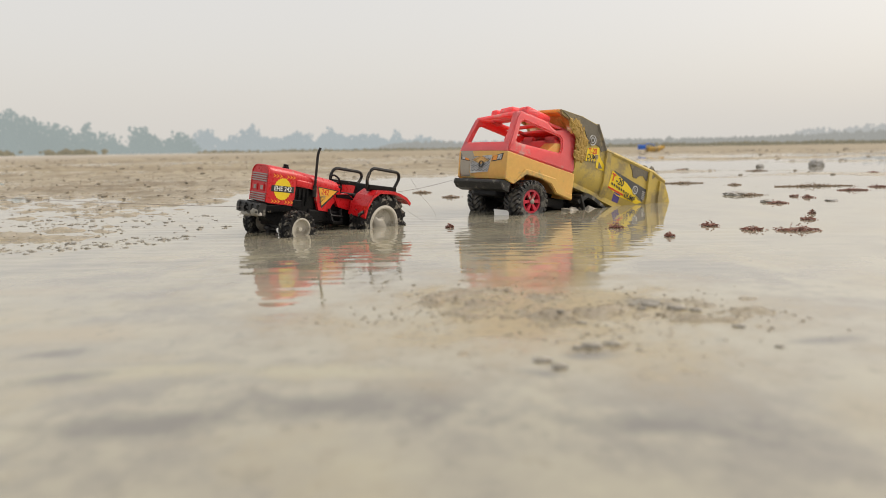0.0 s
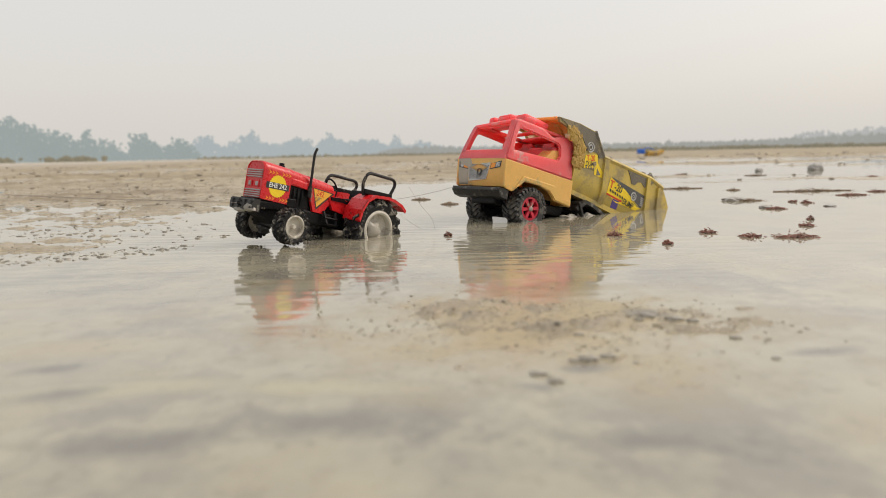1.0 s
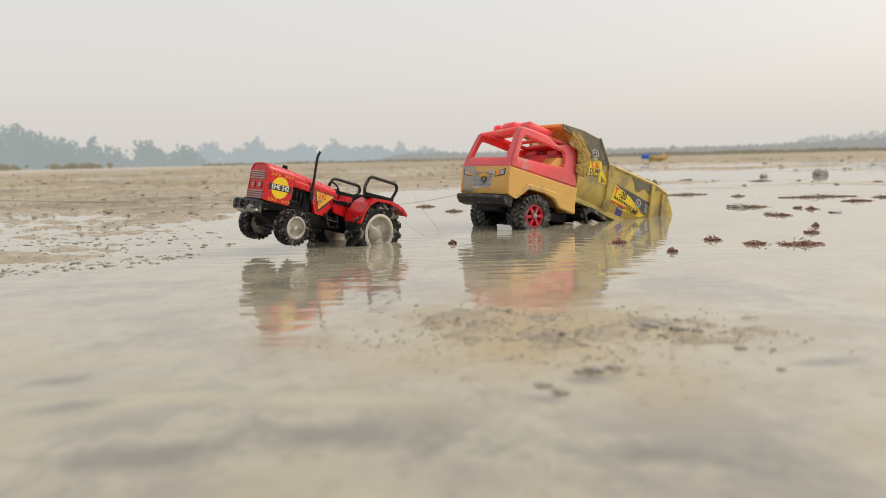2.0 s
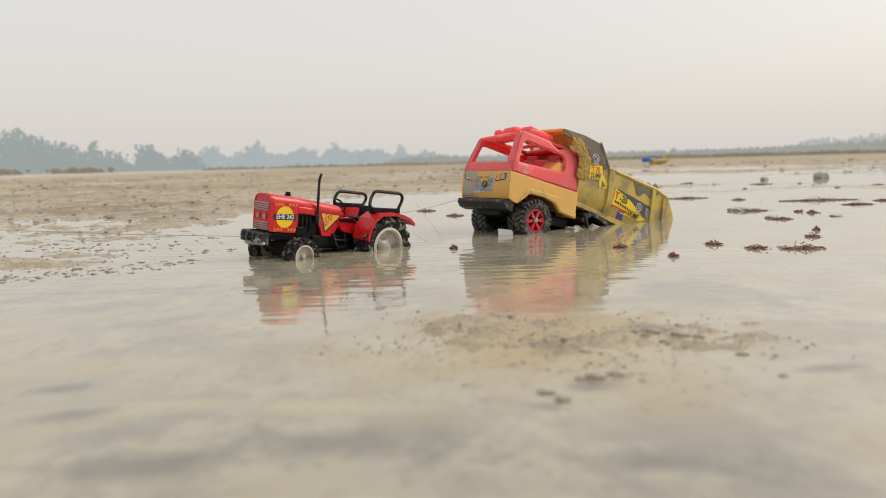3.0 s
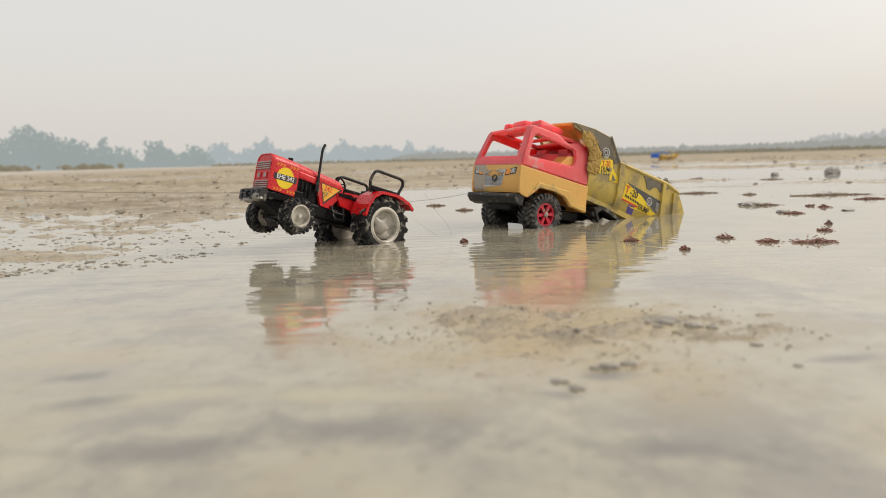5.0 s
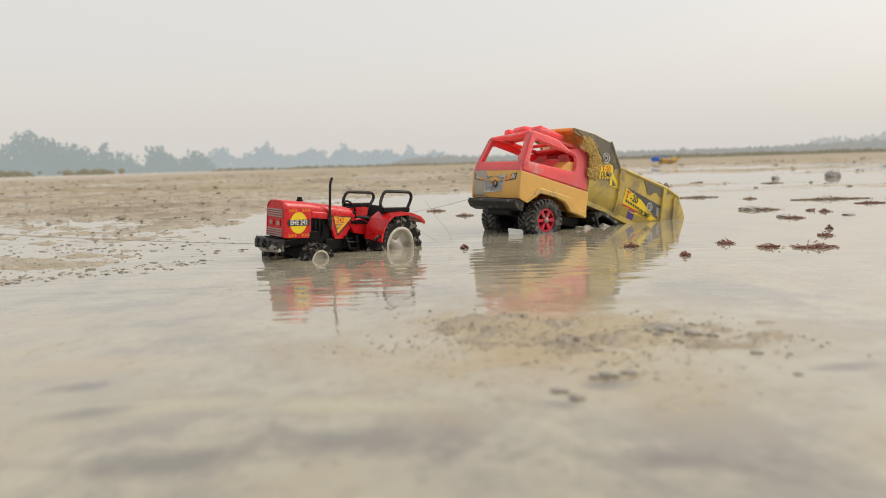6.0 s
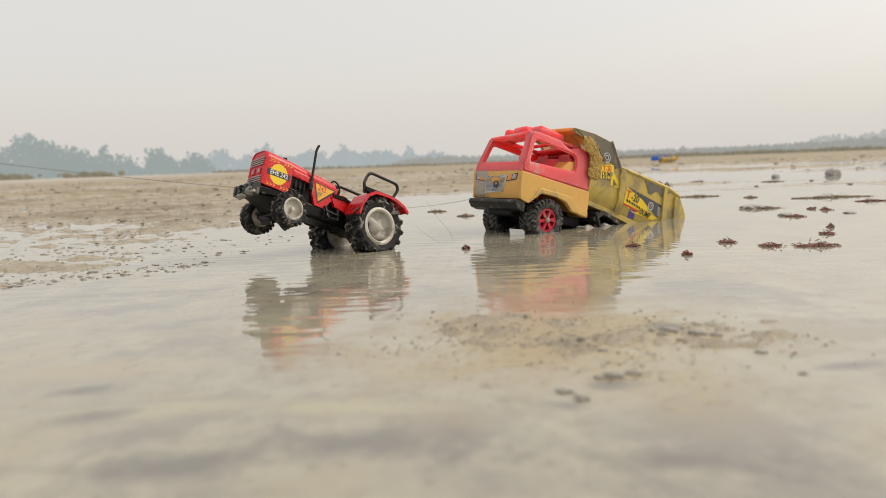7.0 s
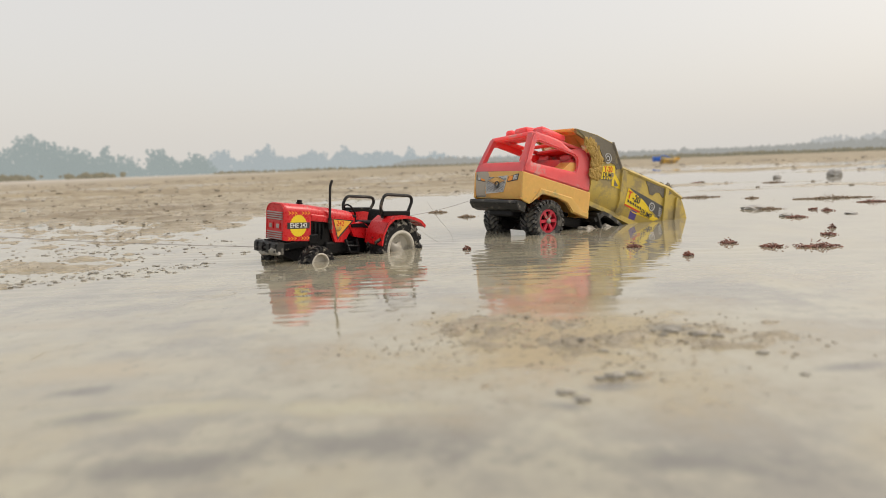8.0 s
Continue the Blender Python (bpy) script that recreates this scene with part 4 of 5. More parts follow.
    box(bm, (-3.7, 0, 7.5), (1.9, 5.4, 0.28), bev=0.12)
    box(bm, (-1.6, 0, 7.7), (0.6, 5.2, 0.26), bev=0.1)
    box(bm, (0.75, 0, 8.12), (1.4, 5.4, 0.7), (0, 6, 0), bev=0.18)
    part("roof", lean(bm), RED_CLEAN, t, "red cab roof", smooth=True)
    for y, w, x, l in ((-2.45, 0.9, 0.9, 1.2), (-0.55, 1.9, 0.8, 1.5), (1.75, 1.5, -0.3, 3.4)):
        bm = bmesh.new()
        box(bm, (x, y, 8.66 if l < 3 else 8.26), (l, w, 0.8), (0, 6 if l < 3 else -5, 0), bev=0.26)
        part("roof_lamp", lean(bm), RED_CLEAN, t, "moulded red roof lamp", smooth=True)
    bm = bmesh.new()
    box(bm, (-5.0, 0, 5.6), (0.3, 6.5, 4.1), bev=0.1)
    part("cab_back", bm, RED_CLEAN, t)
    bm = bmesh.new()
    box(bm, (-1.8, 0, 4.3), (2.4, 5.6, 0.8), bev=0.25)
    box(bm, (-3.2, 0, 5.3), (0.9, 5.6, 2.6), (0, -10, 0), bev=0.3)
    for y in (-1.6, 1.6):
        box(bm, (-3.3, y, 6.6), (0.6, 1.5, 0.9), (0, -10, 0), bev=0.25)
    part("bench", bm, RED_CLEAN, t, "red moulded bench seat")
    bm = bmesh.new()
    prism(bm, [(-4.0, 3.4), (-0.6, 3.4), (-1.5, 5.1), (-2.5, 6.1), (-3.9, 6.3)], 1.6, 3.1)
    part("engine_cover", bm, YELLOW, t, "amber inner cover")
    bm = bmesh.new()
    box(bm, (2.9, 0, 4.5), (0.9, 6.2, 0.7), bev=0.2)
    tube(bm, [(2.5, 1.4, 4.8), (2.0, 1.4, 5.3)], 0.12, 6)
    tube(bm, [(2.0 + 0.25 * math.sin(a), 1.4 + 0.7 * math.cos(a), 5.3 + 0.6 * math.sin(a)) for a in (2 * math.pi * i / 14 for i in range(15))], 0.1, 5)
    part("dashboard", bm, RED_CLEAN, t)
    # wheels
    for s in (-1, 1):
        wheel("front_wheel", t, (-0.1, s * 2.84, -0.2), s, 1.95, 1.14, 2.1, 0.13, 26, TYRE_WET, RED_RIM, spokes=6, steer=0)
    # tipping body: hollow, with canopy, ribs and rim
    top = TUB
    xs = [-5.25, -5.6, -6.2, -6.9, -7.5, -8.0, -8.7, -9.4, -10.5, -12, -13.5, -15, -16.2, -17.1, -18.3, -19.5, -20.4, -20.9, -21.3]
    for s in (-1, 1):
        bm = bmesh.new()
        grid = []
        for depth in (0.0, 0.32):
            grid.append([[bm.verts.new((x, s * (3.68 - depth - tuck(x, z)), z)) for z in (tub_low(x) + (tub_high(x) - tub_low(x)) * k / 12 for k in range(13))] for x in xs])
        for g in grid:
            for a, b in zip(g, g[1:]):
                for k in range(12):
                    bm.faces.new((a[k], a[k + 1], b[k + 1], b[k]))
        o, n = grid
        for k in range(len(xs) - 1):
            bm.faces.new((o[k][-1], n[k][-1], n[k + 1][-1], o[k + 1][-1]))
            bm.faces.new((o[k][0], o[k + 1][0], n[k + 1][0], n[k][0]))
        for e in (0, -1):
            for k in range(12):
                bm.faces.new((o[e][k], n[e][k], n[e][k + 1], o[e][k + 1]))
        prism(bm, [(-5.2, 7.5), (-4.3, 8.5), (-2.2, 8.95), (-2.0, 9.4), (-5.3, 9.46)], s * 3.36, s * 3.68)
        part("tub_side", bm, DUMP_YELLOW, t, "yellow tub side washed with mud", smooth=True)
        for x0, z0, z1, w in ((-10.2, 1.75, 6.75, 0.8), (-17.6, 1.0, 6.2, 0.55), (-19.7, 0.8, 5.5, 0.5)):
            bm = bmesh.new()
            prism(bm, [(x0 + w / 2, z0), (x0 + w / 2 + 0.35, z1), (x0 - w / 2 + 0.35, z1), (x0 - w / 2, z0)], s * 3.66, s * 3.92)
            bmesh.ops.subdivide_edges(bm, edges=[e for e in bm.edges if abs(e.verts[0].co.z - e.verts[1].co.z) > 2], cuts=9)
            hug(bm, s)
            part("rib", bm, DUMP_YELLOW, t)
        bm = bmesh.new()
        prism(bm, [(-20.1, 5.55), (-21.2, 4.5), (-22.0, 3.3), (-21.6, 2.2), (-21.0, 2.6), (-20.7, 4.1), (-20.2, 4.3)], s * 3.3, s * 3.62)
        part("tail_lip", bm, DUMP_YELLOW, t, "worn yellow tail lip")
        # rim along the top edge
        bm = bmesh.new()
        a, b = top[4:6]
        tube(bm, [(a[0], s * 3.6, a[1]), (b[0], s * 3.6, b[1])], 0.26, 6)
        part("rim_edge", bm, DRY_MUD, t, "rim caked with dark dried mud")
        bm = bmesh.new()
        for a, b in zip(top[5:8], top[6:8]):
            tube(bm, [(a[0], s * 3.6, a[1]), (b[0], s * 3.6, b[1])], 0.24, 6)
        part("rim_edge", bm, DUMP_YELLOW, t, "worn yellow rim")
        bm = bmesh.new()
        prism(bm, [(-2.1, 9.32), (-3.4, 8.8), (-4.6, 8.62), (-5.7, 8.2), (-6.2, 7.6), (-6.6, 7.0), (-7.3, 7.15), (-8.3, 7.05), (-8.7, 6.6), (-9.4, 6.85), (-8.5, 8.0), (-7.55, 9.1), (-5.0, 9.4)], s * 3.675, s * 3.74)
        part("mud_cake", bm, DRY_MUD, t, "dark dried mud on the tub shoulder")
        bm = bmesh.new()
        prism(bm, [(-13.6, 6.38), (-17.9, 6.16), (-18.5, 5.95), (-17.85, 5.5), (-16.84, 5.05), (-16.2, 5.5), (-15.56, 5.4), (-15.1, 5.0), (-14.5, 5.05), (-14.2, 5.7)], s * 3.675, s * 3.73)
        part("mud_cake", bm, DRY_MUD, t)
    bm = bmesh.new()
    prism(bm, [(-5.3, 2.3), (-5.15, 7.6), (-4.3, 8.7), (-3.1, 9.45), (-3.3, 9.2), (-4.7, 8.2), (-5.6, 7.4), (-5.7, 2.3)], -3.4, 3.4)
    for y in (-1.8, 0.0, 1.8):
        box(bm, (-4.5, y, 8.35), (2.2, 0.7, 0.35), (0, -40, 0), bev=0.1)
    part("tub_front", bm, YELLOW, t, "amber tub headboard with ridges")
    bm = bmesh.new()
    prism(bm, [(-1.9, 9.42), (-5.2, 9.42), (-5.2, 9.15), (-2.1, 9.15)], -3.4, 3.4)
    part("canopy", bm, YELLOW, t)
    bm = bmesh.new()
    prism(bm, [(-5.4, 2.3), (-8.5, 1.95), (-12, 1.4), (-20.4, 0.6), (-20.4, 0.9), (-5.4, 2.8)], -3.4, 3.4)
    part("tub_floor", bm, DUMP_YELLOW, t)
    # mud load clinging inside and along the shoulder
    bm = bmesh.new()
    rnd = random.Random(4)
    for i in range(120):
        zz = 5.2 + 3.4 * rnd.random() ** 0.8
        blob(bm, (-5.75 + rnd.uniform(-0.5, 0.65) + 1.15 * max(0, zz - 7.2), 3.70, zz), rnd.uniform(0.22, 0.46), (0.9, 0.30, 1), 0.9, 2)
    part("mud_crust", bm, toy_mat("cracked_ochre_mud", (0.42, 0.27, 0.06), (0.30, 0.19, 0.05), 60, (0.6, 0.85), 0.3, 60, mud_col=(0.16, 0.11, 0.05), relief=0.8), t, "cracked ochre mud crust behind the cab")
    bm = bmesh.new()
    for i in range(14):
        blob(bm, (-14.5 - rnd.uniform(0, 3.6), 3.5, 6.5 - rnd.uniform(0, 0.4)), rnd.uniform(0.2, 0.42), (1.2, 0.6, 0.8), 0.9, 2)
    part("mud_crust", bm, DRY_MUD, t)
    # stickers on the near and far flank
    for s in (-1, 1):
        y = s * 3.70
        # shoulder sticker
        bm = bmesh.new()
        prism(bm, [(-6.6, 6.55), (-8.35, 6.95), (-8.75, 5.55), (-7.6, 5.35), (-6.6, 5.2)], y, y + s * 0.02)
        prism(bm, [(-8.2, 5.5), (-8.6, 6.1), (-9.6, 5.3), (-9.8, 4.7), (-8.3, 4.8)], y, y + s * 0.016)
        k1 = part("shoulder_sticker", hug(bm, s), STICKER_Y, t, "yellow warning sticker")
        bm = bmesh.new()
        prism(bm, [(-8.62, 5.55), (-9.3, 4.95), (-8.65, 4.8)], y + s * 0.018, y + s * 0.03)
        for i in range(4):
            x = -6.75 - 0.4 * i
            prism(bm, [(x, 5.52), (x - 0.2, 5.53), (x - 0.3, 5.27), (x - 0.1, 5.25)], y + s * 0.022, y + s * 0.03)
        part("sticker_print", bm, DRY_MUD, k1)
        bm = bmesh.new()
        for r0, r1 in ((0.42, 0.55), (0.18, 0.30)):
            pts = [(r0, 0), (r1, 0), (r1, 0.03), (r0, 0.03)]
            lathe(bm, pts, 22)
        bmesh.ops.transform(bm, matrix=Matrix.Translation((-7.1, y + s * 0.06, 7.45)), verts=bm.verts)
        part("round_mark", bm, SILVER, t, "plain ring mark")
        # long pointed sticker
        bm = bmesh.new()
        prism(bm, [(-11.0, 5.08), (-10.75, 3.3), (-12.5, 2.6), (-16.0, 2.3), (-16.7, 2.62), (-15.2, 3.35), (-13.7, 4.2)], y, y + s * 0.02)
        k2 = part("flank_sticker", hug(bm, s), STICKER_Y, t, "yellow pointed warning sticker")
        bm = bmesh.new()
        prism(bm, [(-11.2, 5.15), (-13.6, 4.75), (-17.4, 4.1), (-16.75, 2.65), (-16.1, 2.75)], y, y + s * 0.014)
        part("dark_field", hug(bm, s), STICKER_G, k2, "dark grey sticker field")
        bm = bmesh.new()
        for i in range(6):
            x, z = -11.1 - 0.42 * i, 3.72 - 0.09 * i
            prism(bm, [(x, z + 0.16), (x - 0.24, z + 0.12), (x - 0.36, z - 0.16), (x - 0.12, z - 0.12)], y + s * 0.02, y + s * 0.028)
        part("hazard_stripes", hug(bm, s), STICKER_K, k2)
        bm = bmesh.new()
        prism(bm, [(-10.76, 3.36), (-10.74, 3.2), (-13.4, 2.75), (-13.4, 2.95)], y + s * 0.02, y + s * 0.027)
        part("red_line", hug(bm, s), STICKER_R, k2)
        bm = bmesh.new()
        prism(bm, [(-11.9, 2.95), (-13.0, 2.8), (-13.1, 1.9), (-12.1, 1.95)], y, y + s * 0.018)
        part("blue_corner", hug(bm, s), STICKER_B, k2)
        bm = bmesh.new()
        lathe(bm, [(0.34, 0), (0.48, 0), (0.48, 0.03), (0.34, 0.03)], 22)
        lathe(bm, [(0.12, 0), (0.2, 0), (0.2, 0.03), (0.12, 0.03)], 12)
        bmesh.ops.transform(bm, matrix=Matrix.Translation((-15.2, y + s * 0.03, 3.75)), verts=bm.verts)
        for i in range(5):
            prism(bm, [(-16.5, 3.9 - 0.2 * i), (-17.1, 3.8 - 0.2 * i), (-17.08, 3.7 - 0.2 * i), (-16.48, 3.8 - 0.2 * i)], y + s * 0.014, y + s * 0.024)
        part("white_marks", hug(bm, s), SILVER, k2)
        if s > 0:
            lettering("T", 0.0115, STICKER_R, k2, on_left_side(-11.35, 3.73, 4.35, -9), squeeze=0.95)
            lettering("-20", 0.0105, STICKER_K, k2, on_left_side(-12.5, 3.73, 4.12, -9), squeeze=0.95)
            lettering("DUMP", 0.0085, STICKER_K, k2, on_left_side(-14.45, 3.76 - tuck(-14.5, 2.85), 2.78, -10) @ pose(0, 0, 0, 9), squeeze=0.8)
            lettering("T-20", 0.0082, STICKER_R, k1, on_left_side(-7.45, 3.73, 6.35, 11), squeeze=0.8)
            lettering("DUMP", 0.0072, STICKER_K, k1, on_left_side(-7.55, 3.73, 5.78, 7), squeeze=0.8)
    # black rear wing, torn and muddy, behind the cab
    for s in (-1, 1):
        bm = bmesh.new()
        prism(bm, [(-6.2, 1.0), (-7.6, 2.0), (-8.8, 1.8), (-11.6, 0.75), (-11.6, 0.5), (-8.6, 1.45), (-7.7, 1.6), (-6.6, 0.7)], s * 2.0, s * 3.9)
        box(bm, (-7.1, s * 3.3, 0.7), (0.25, 1.5, 2.2), (0, 32, 0), bev=0.06)
        part("rear_wing", bm, MUD_BLACK, t, "black rear wing under mud")
    bm = bmesh.new()
    blob(bm, (-8.9, 3.5, 0.1), 1.0, (1.7, 0.7, 0.7), 0.5, 3)
    blob(bm, (-6.2, 3.5, -0.3), 0.8, (1.6, 0.7, 0.7), 0.5, 3)
    part("mud_cake", bm, GREY_MUD, t, "wet grey mud heaped by the rear wing")
    return t


truck = build_truck()


# ---- small things lying about ----
def weed_clump(x, y, wide, seed, pale=False):
    rnd = random.Random(seed)
    bm = bmesh.new()
    n, base = int(40 + wide * 3200), height_at(x, y)
    for i in range(n):
        u = rnd.gauss(0, 0.20)
        c = Vector((x + u * wide, y + rnd.gauss(0, 0.20) * min(wide, 0.02) * 1.2, base + abs(rnd.gauss(0, 0.0015)) * max(0.2, 1 - abs(u) * 1.6) * (1 + wide * 2.5)))
        a, l, w = rnd.uniform(0, 6.28), rnd.uniform(0.0012, 0.0031), rnd.uniform(0.0005, 0.0011)
        d, e, k = Vector((math.cos(a), math.sin(a), rnd.uniform(-0.3, 0.6))) * l, Vector((-math.sin(a), math.cos(a), rnd.uniform(-0.4, 0.4))) * w, Vector((0, 0, w * 0.8))
        vs = [bm.verts.new(p) for p in (c - d * 0.5, c + e, c + d * 0.6, c - e, c + k + d * 0.1)]
        for q in ((0, 1, 4), (1, 2, 4), (2, 3, 4), (3, 0, 4), (0, 3, 2, 1)):
            bm.faces.new([vs[j] for j in q])
    stem = [(x + wide * 0.45 * q, y + 0.002 * math.sin(seed + 5 * q), base + 0.0008) for q in (-1, -0.5, 0, 0.5, 1)]
    tube(bm, stem, 0.0007, 5)
    ob = part("weed_clump", bm, WEED_PALE if pale else WEED, k=1)
    lab = "straggling strip of dead brown weed on the wet mud" if wide > 0.05 else ("small dead brown weed tuft on the mud" if pale else "dark red-brown dead weed clump floating on the water")
    return tagged(ob, lab, "weed", "weed clumps on the water")


for i, (x, y, w, p) in enumerate(((0.220, 0.565, 0.016, 0), (0.241, 0.534, 0.020, 0), (0.272, 0.526, 0.040, 0), (0.319, 0.601, 0.017, 0), (0.350, 0.655, 0.008, 0), (0.144, 0.559, 0.015, 0), (0.167, 0.501, 0.009, 0), (0.012, 0.582, 0.008, 0), (0.403, 0.905, 0.034, 1), (0.375, 0.776, 0.028, 0), (0.442, 0.874, 0.013, 0), (0.481, 1.143, 0.024, 1), (0.424, 1.219, 0.075, 1), (0.575, 1.08, 0.13, 1), (0.574, 0.974, 0.05, 0), (0.651, 1.042, 0.035, 0), (0.627, 1.83, 0.03, 0), (0.951, 1.547, 0.03, 0), (0.788, 1.75, 0.06, 1), (0.448, 0.852, 0.016, 0), (-0.021, 1.06, 0.03, 1), (0.02, 0.95, 0.025, 1))):
    weed_clump(x, y, w * (1.0 if p else 0.85), 100 + i, bool(p))


def stone(x, y, r, seed, squash=(1.2, 1.0, 0.7), name="stone", label="rounded grey mud-covered stone in the water", mat=None):
    bm = bmesh.new()
    blob(bm, (x, y, height_at(x, y) + r * squash[2] * 0.35), r, squash, 0.8 if name == "mud_lump" else 0.3, 3)
    return tagged(part(name, bm, mat or STONE, k=1, smooth=True), label, "stone", "stones on the mud")


for i, (x, y, r, q) in enumerate(((1.12, 2.10, 0.0175, 0.85), (0.935, 2.059, 0.010, 0.7), (0.372, 0.794, 0.006, 0.4), (0.388, 0.915, 0.013, 0.28), (-0.387, 0.848, 0.005, 0.6), (0.448, 0.80, 0.006, 0.25), (0.505, 0.75, 0.007, 0.2))):
    stone(x, y, r, i, (1.2, 1.0, q))
for i, (x, y, r) in enumerate(((0.081, 0.285, 0.0030), (0.088, 0.279, 0.0036), (0.097, 0.276, 0.0030), (0.083, 0.272, 0.0034), (0.103, 0.271, 0.0026), (0.055, 0.257, 0.0032), (0.049, 0.262, 0.0022), (0.052, 0.224, 0.0030), (0.059, 0.222, 0.0034), (0.047, 0.221, 0.0022), (0.066, 0.221, 0.0020), (0.034, 0.207, 0.0030), (0.038, 0.203, 0.0026), (0.111, 0.216, 0.0024), (0.109, 0.245, 0.0022), (0.008, 0.296, 0.0016), (0.102, 0.288, 0.0018))):
    q = 0.35 + 0.35 * ((i * 7) % 5) / 4
    stone(x, y + 0.0015 * ((i * 3) % 5 - 2), r * q, 40 + i, (1.1 + 0.25 * (i % 3), 1.2, 0.45), "mud_lump", "small grey wet mud lump on the shoal", MUD_LUMP)


def white_chip(x, y):
    bm = bmesh.new()
    prism(bm, [(-0.0066, -0.004), (0.0070, -0.004), (0.0072, 0.0028), (0.0055, 0.0048), (-0.0075, 0.0062)], -0.0006, 0.0006)
    bmesh.ops.bevel(bm, geom=list(bm.edges), offset=0.0003, segments=1, affect="EDGES")
    ob = tagged(part("white_chip", bm, STICKER_W, k=1), "small flat white piece in the water under the truck", "scrap")
    ob.matrix_basis = pose(x, y, 0.0, -12, 0, -8)


white_chip(0.0637, 0.6829)


def grit(name, label, count, seed, where, size, mat, floor=0.0002):
    rnd = random.Random(seed)
    xy = [where(rnd) for i in range(count)]
    zs = silt_height(np.array([p[0] for p in xy]), np.array([p[1] for p in xy]))
    items = []
    for (x, y), z in zip(xy, zs):
        if z > floor:
            z = max(z, 0.0)
            r = size * (0.35 + 1.5 * rnd.random() ** 4) * (0.6 + 0.8 * y)
            items.append(((x, y, float(z) + r * 0.2), r, (rnd.uniform(1.0, 2.0), 1.0, rnd.uniform(0.35, 0.8)), rnd.uniform(-0.7, 0.7)))
    return tagged(lumps(name, items, mat, 0.8, 1, seed=seed), label, "gravel", kind="stuff")


grit("shoal_grit", "dark grit and crumbs scattered on the tan shoal", 2600, 11, lambda r: (0.046 + r.gauss(0, 0.05), 0.272 + r.gauss(0, 0.03)), 0.00042, PEBBLE, -0.0016)
grit("bank_grit", "dark crumbs of mud scattered on the silty bank", 9000, 12, lambda r: ((lambda yy: (-0.2 - r.random() ** 1.3 * 0.75 * yy, yy))(0.45 + r.random() ** 1.5 * 1.4)), 0.00055, PEBBLE, -0.0008)
grit("sand_clods", "clods of darker earth scattered over the open sand", 4500, 13, lambda r: ((lambda yy: (r.uniform(-0.75, 0.7) * yy, yy))(1.0 + r.random() ** 2 * 6.5)), 0.0014, PEBBLE)


items = []
rnd = random.Random(60)
for x, y, w, d in ((-0.285, 0.470, 0.07, 0.012), (-0.240, 0.492, 0.07, 0.010), (-0.215, 0.528, 0.05, 0.012), (-0.31, 0.455, 0.05, 0.01), (-0.285, 0.68, 0.10, 0.025), (-0.36, 0.66, 0.06, 0.02), (-0.33, 0.9, 0.08, 0.03), (-0.30, 0.50, 0.12, 0.02), (-0.26, 0.60, 0.14, 0.03), (-0.42, 0.70, 0.14, 0.03), (-0.22, 0.72, 0.14, 0.04)):
    for i in range(60):
        u, r = rnd.uniform(-0.6, 0.6), 0.0003 + 0.0014 * rnd.random() ** 4
        items.append(((x + u * w, y + 0.3 * u * w + rnd.gauss(0, d * 0.9), r * -0.05), r, (1.7, 1.1, 0.55), rnd.uniform(-0.6, 0.6)))
tagged(lumps("mud_crumbs", items, GREY_MUD, 1.3, 2, True, 61), "broken crumbs of grey wet mud along the water's edge", "mud", kind="stuff")


# ---- toy excavator far off on the sand ----
def build_excavator():
    base_z = height_at(2.25, 7.6)
    t = thing("toy_excavator", "small blue and yellow toy digger standing far off on sand", "toy excavator", m=pose(2.25, 7.6, base_z, 0, 0, 12))
    bm = bmesh.new()
    box(bm, (6, 0, 3.4), (17, 9, 3.2), (0, 4, 0), bev=0.8)
    box(bm, (4, 0, 1.2), (14, 8, 2.2), bev=0.6)
    part("body", bm, TOY_YELLOW, t)
    bm = bmesh.new()
    box(bm, (-8.5, 0, 5.0), (6.5, 7, 5.0), bev=0.8)
    part("cab", bm, TOY_BLUE, t, "blue cab")
    bm = bmesh.new()
    tube(bm, bent([(-7, 0, 6.5), (-1, 0, 9.0), (7, 0, 6.5)], 4, 2.0), 0.5, 8)
    part("boom", bm, TOY_BLUE, t)
    bm = bmesh.new()
    prism(bm, [(11, 2), (17, 3.5), (17, 6.0), (14, 6.6), (11, 5)], -3, 3)
    part("bucket", bm, TOY_YELLOW, t)


build_excavator()


# ---- threads ----
bm = bmesh.new()
tube(bm, [(0.36 * i / 12, 0, 0.004 * math.sin(math.pi * i / 12) * -1) for i in range(13)], 0.00018, 5)
pull_thread = tagged(part("pull_thread", bm, THREAD, k=1), "thin taut grey thread tied to the tractor's nose", "thread")
bm = bmesh.new()
tube(bm, [(0.125 * i / 8, 0, -0.002 * math.sin(math.pi * i / 8)) for i in range(9)], 0.00016, 5)
tow_thread = tagged(part("tow_thread", bm, THREAD, k=1), "thin grey tow thread between tractor and truck", "thread")


def fibre(pts, label):
    bm = bmesh.new()
    tube(bm, bent(pts, 5, 0.02), 0.00008, 4)
    return tagged(part("loose_thread", bm, THREAD, k=1), label, "thread", "loose threads")


FIB_Y = 0.60
fibre([(-0.020, FIB_Y, 0.040), (-0.012, FIB_Y, 0.026), (0.000, FIB_Y, 0.012), (0.001, FIB_Y, 0.004)], "fine loose thread curling down to the water")
fibre([(-0.029, FIB_Y, 0.018), (-0.020, FIB_Y, 0.010), (-0.010, FIB_Y, 0.004)], "fine loose thread curling down to the water")


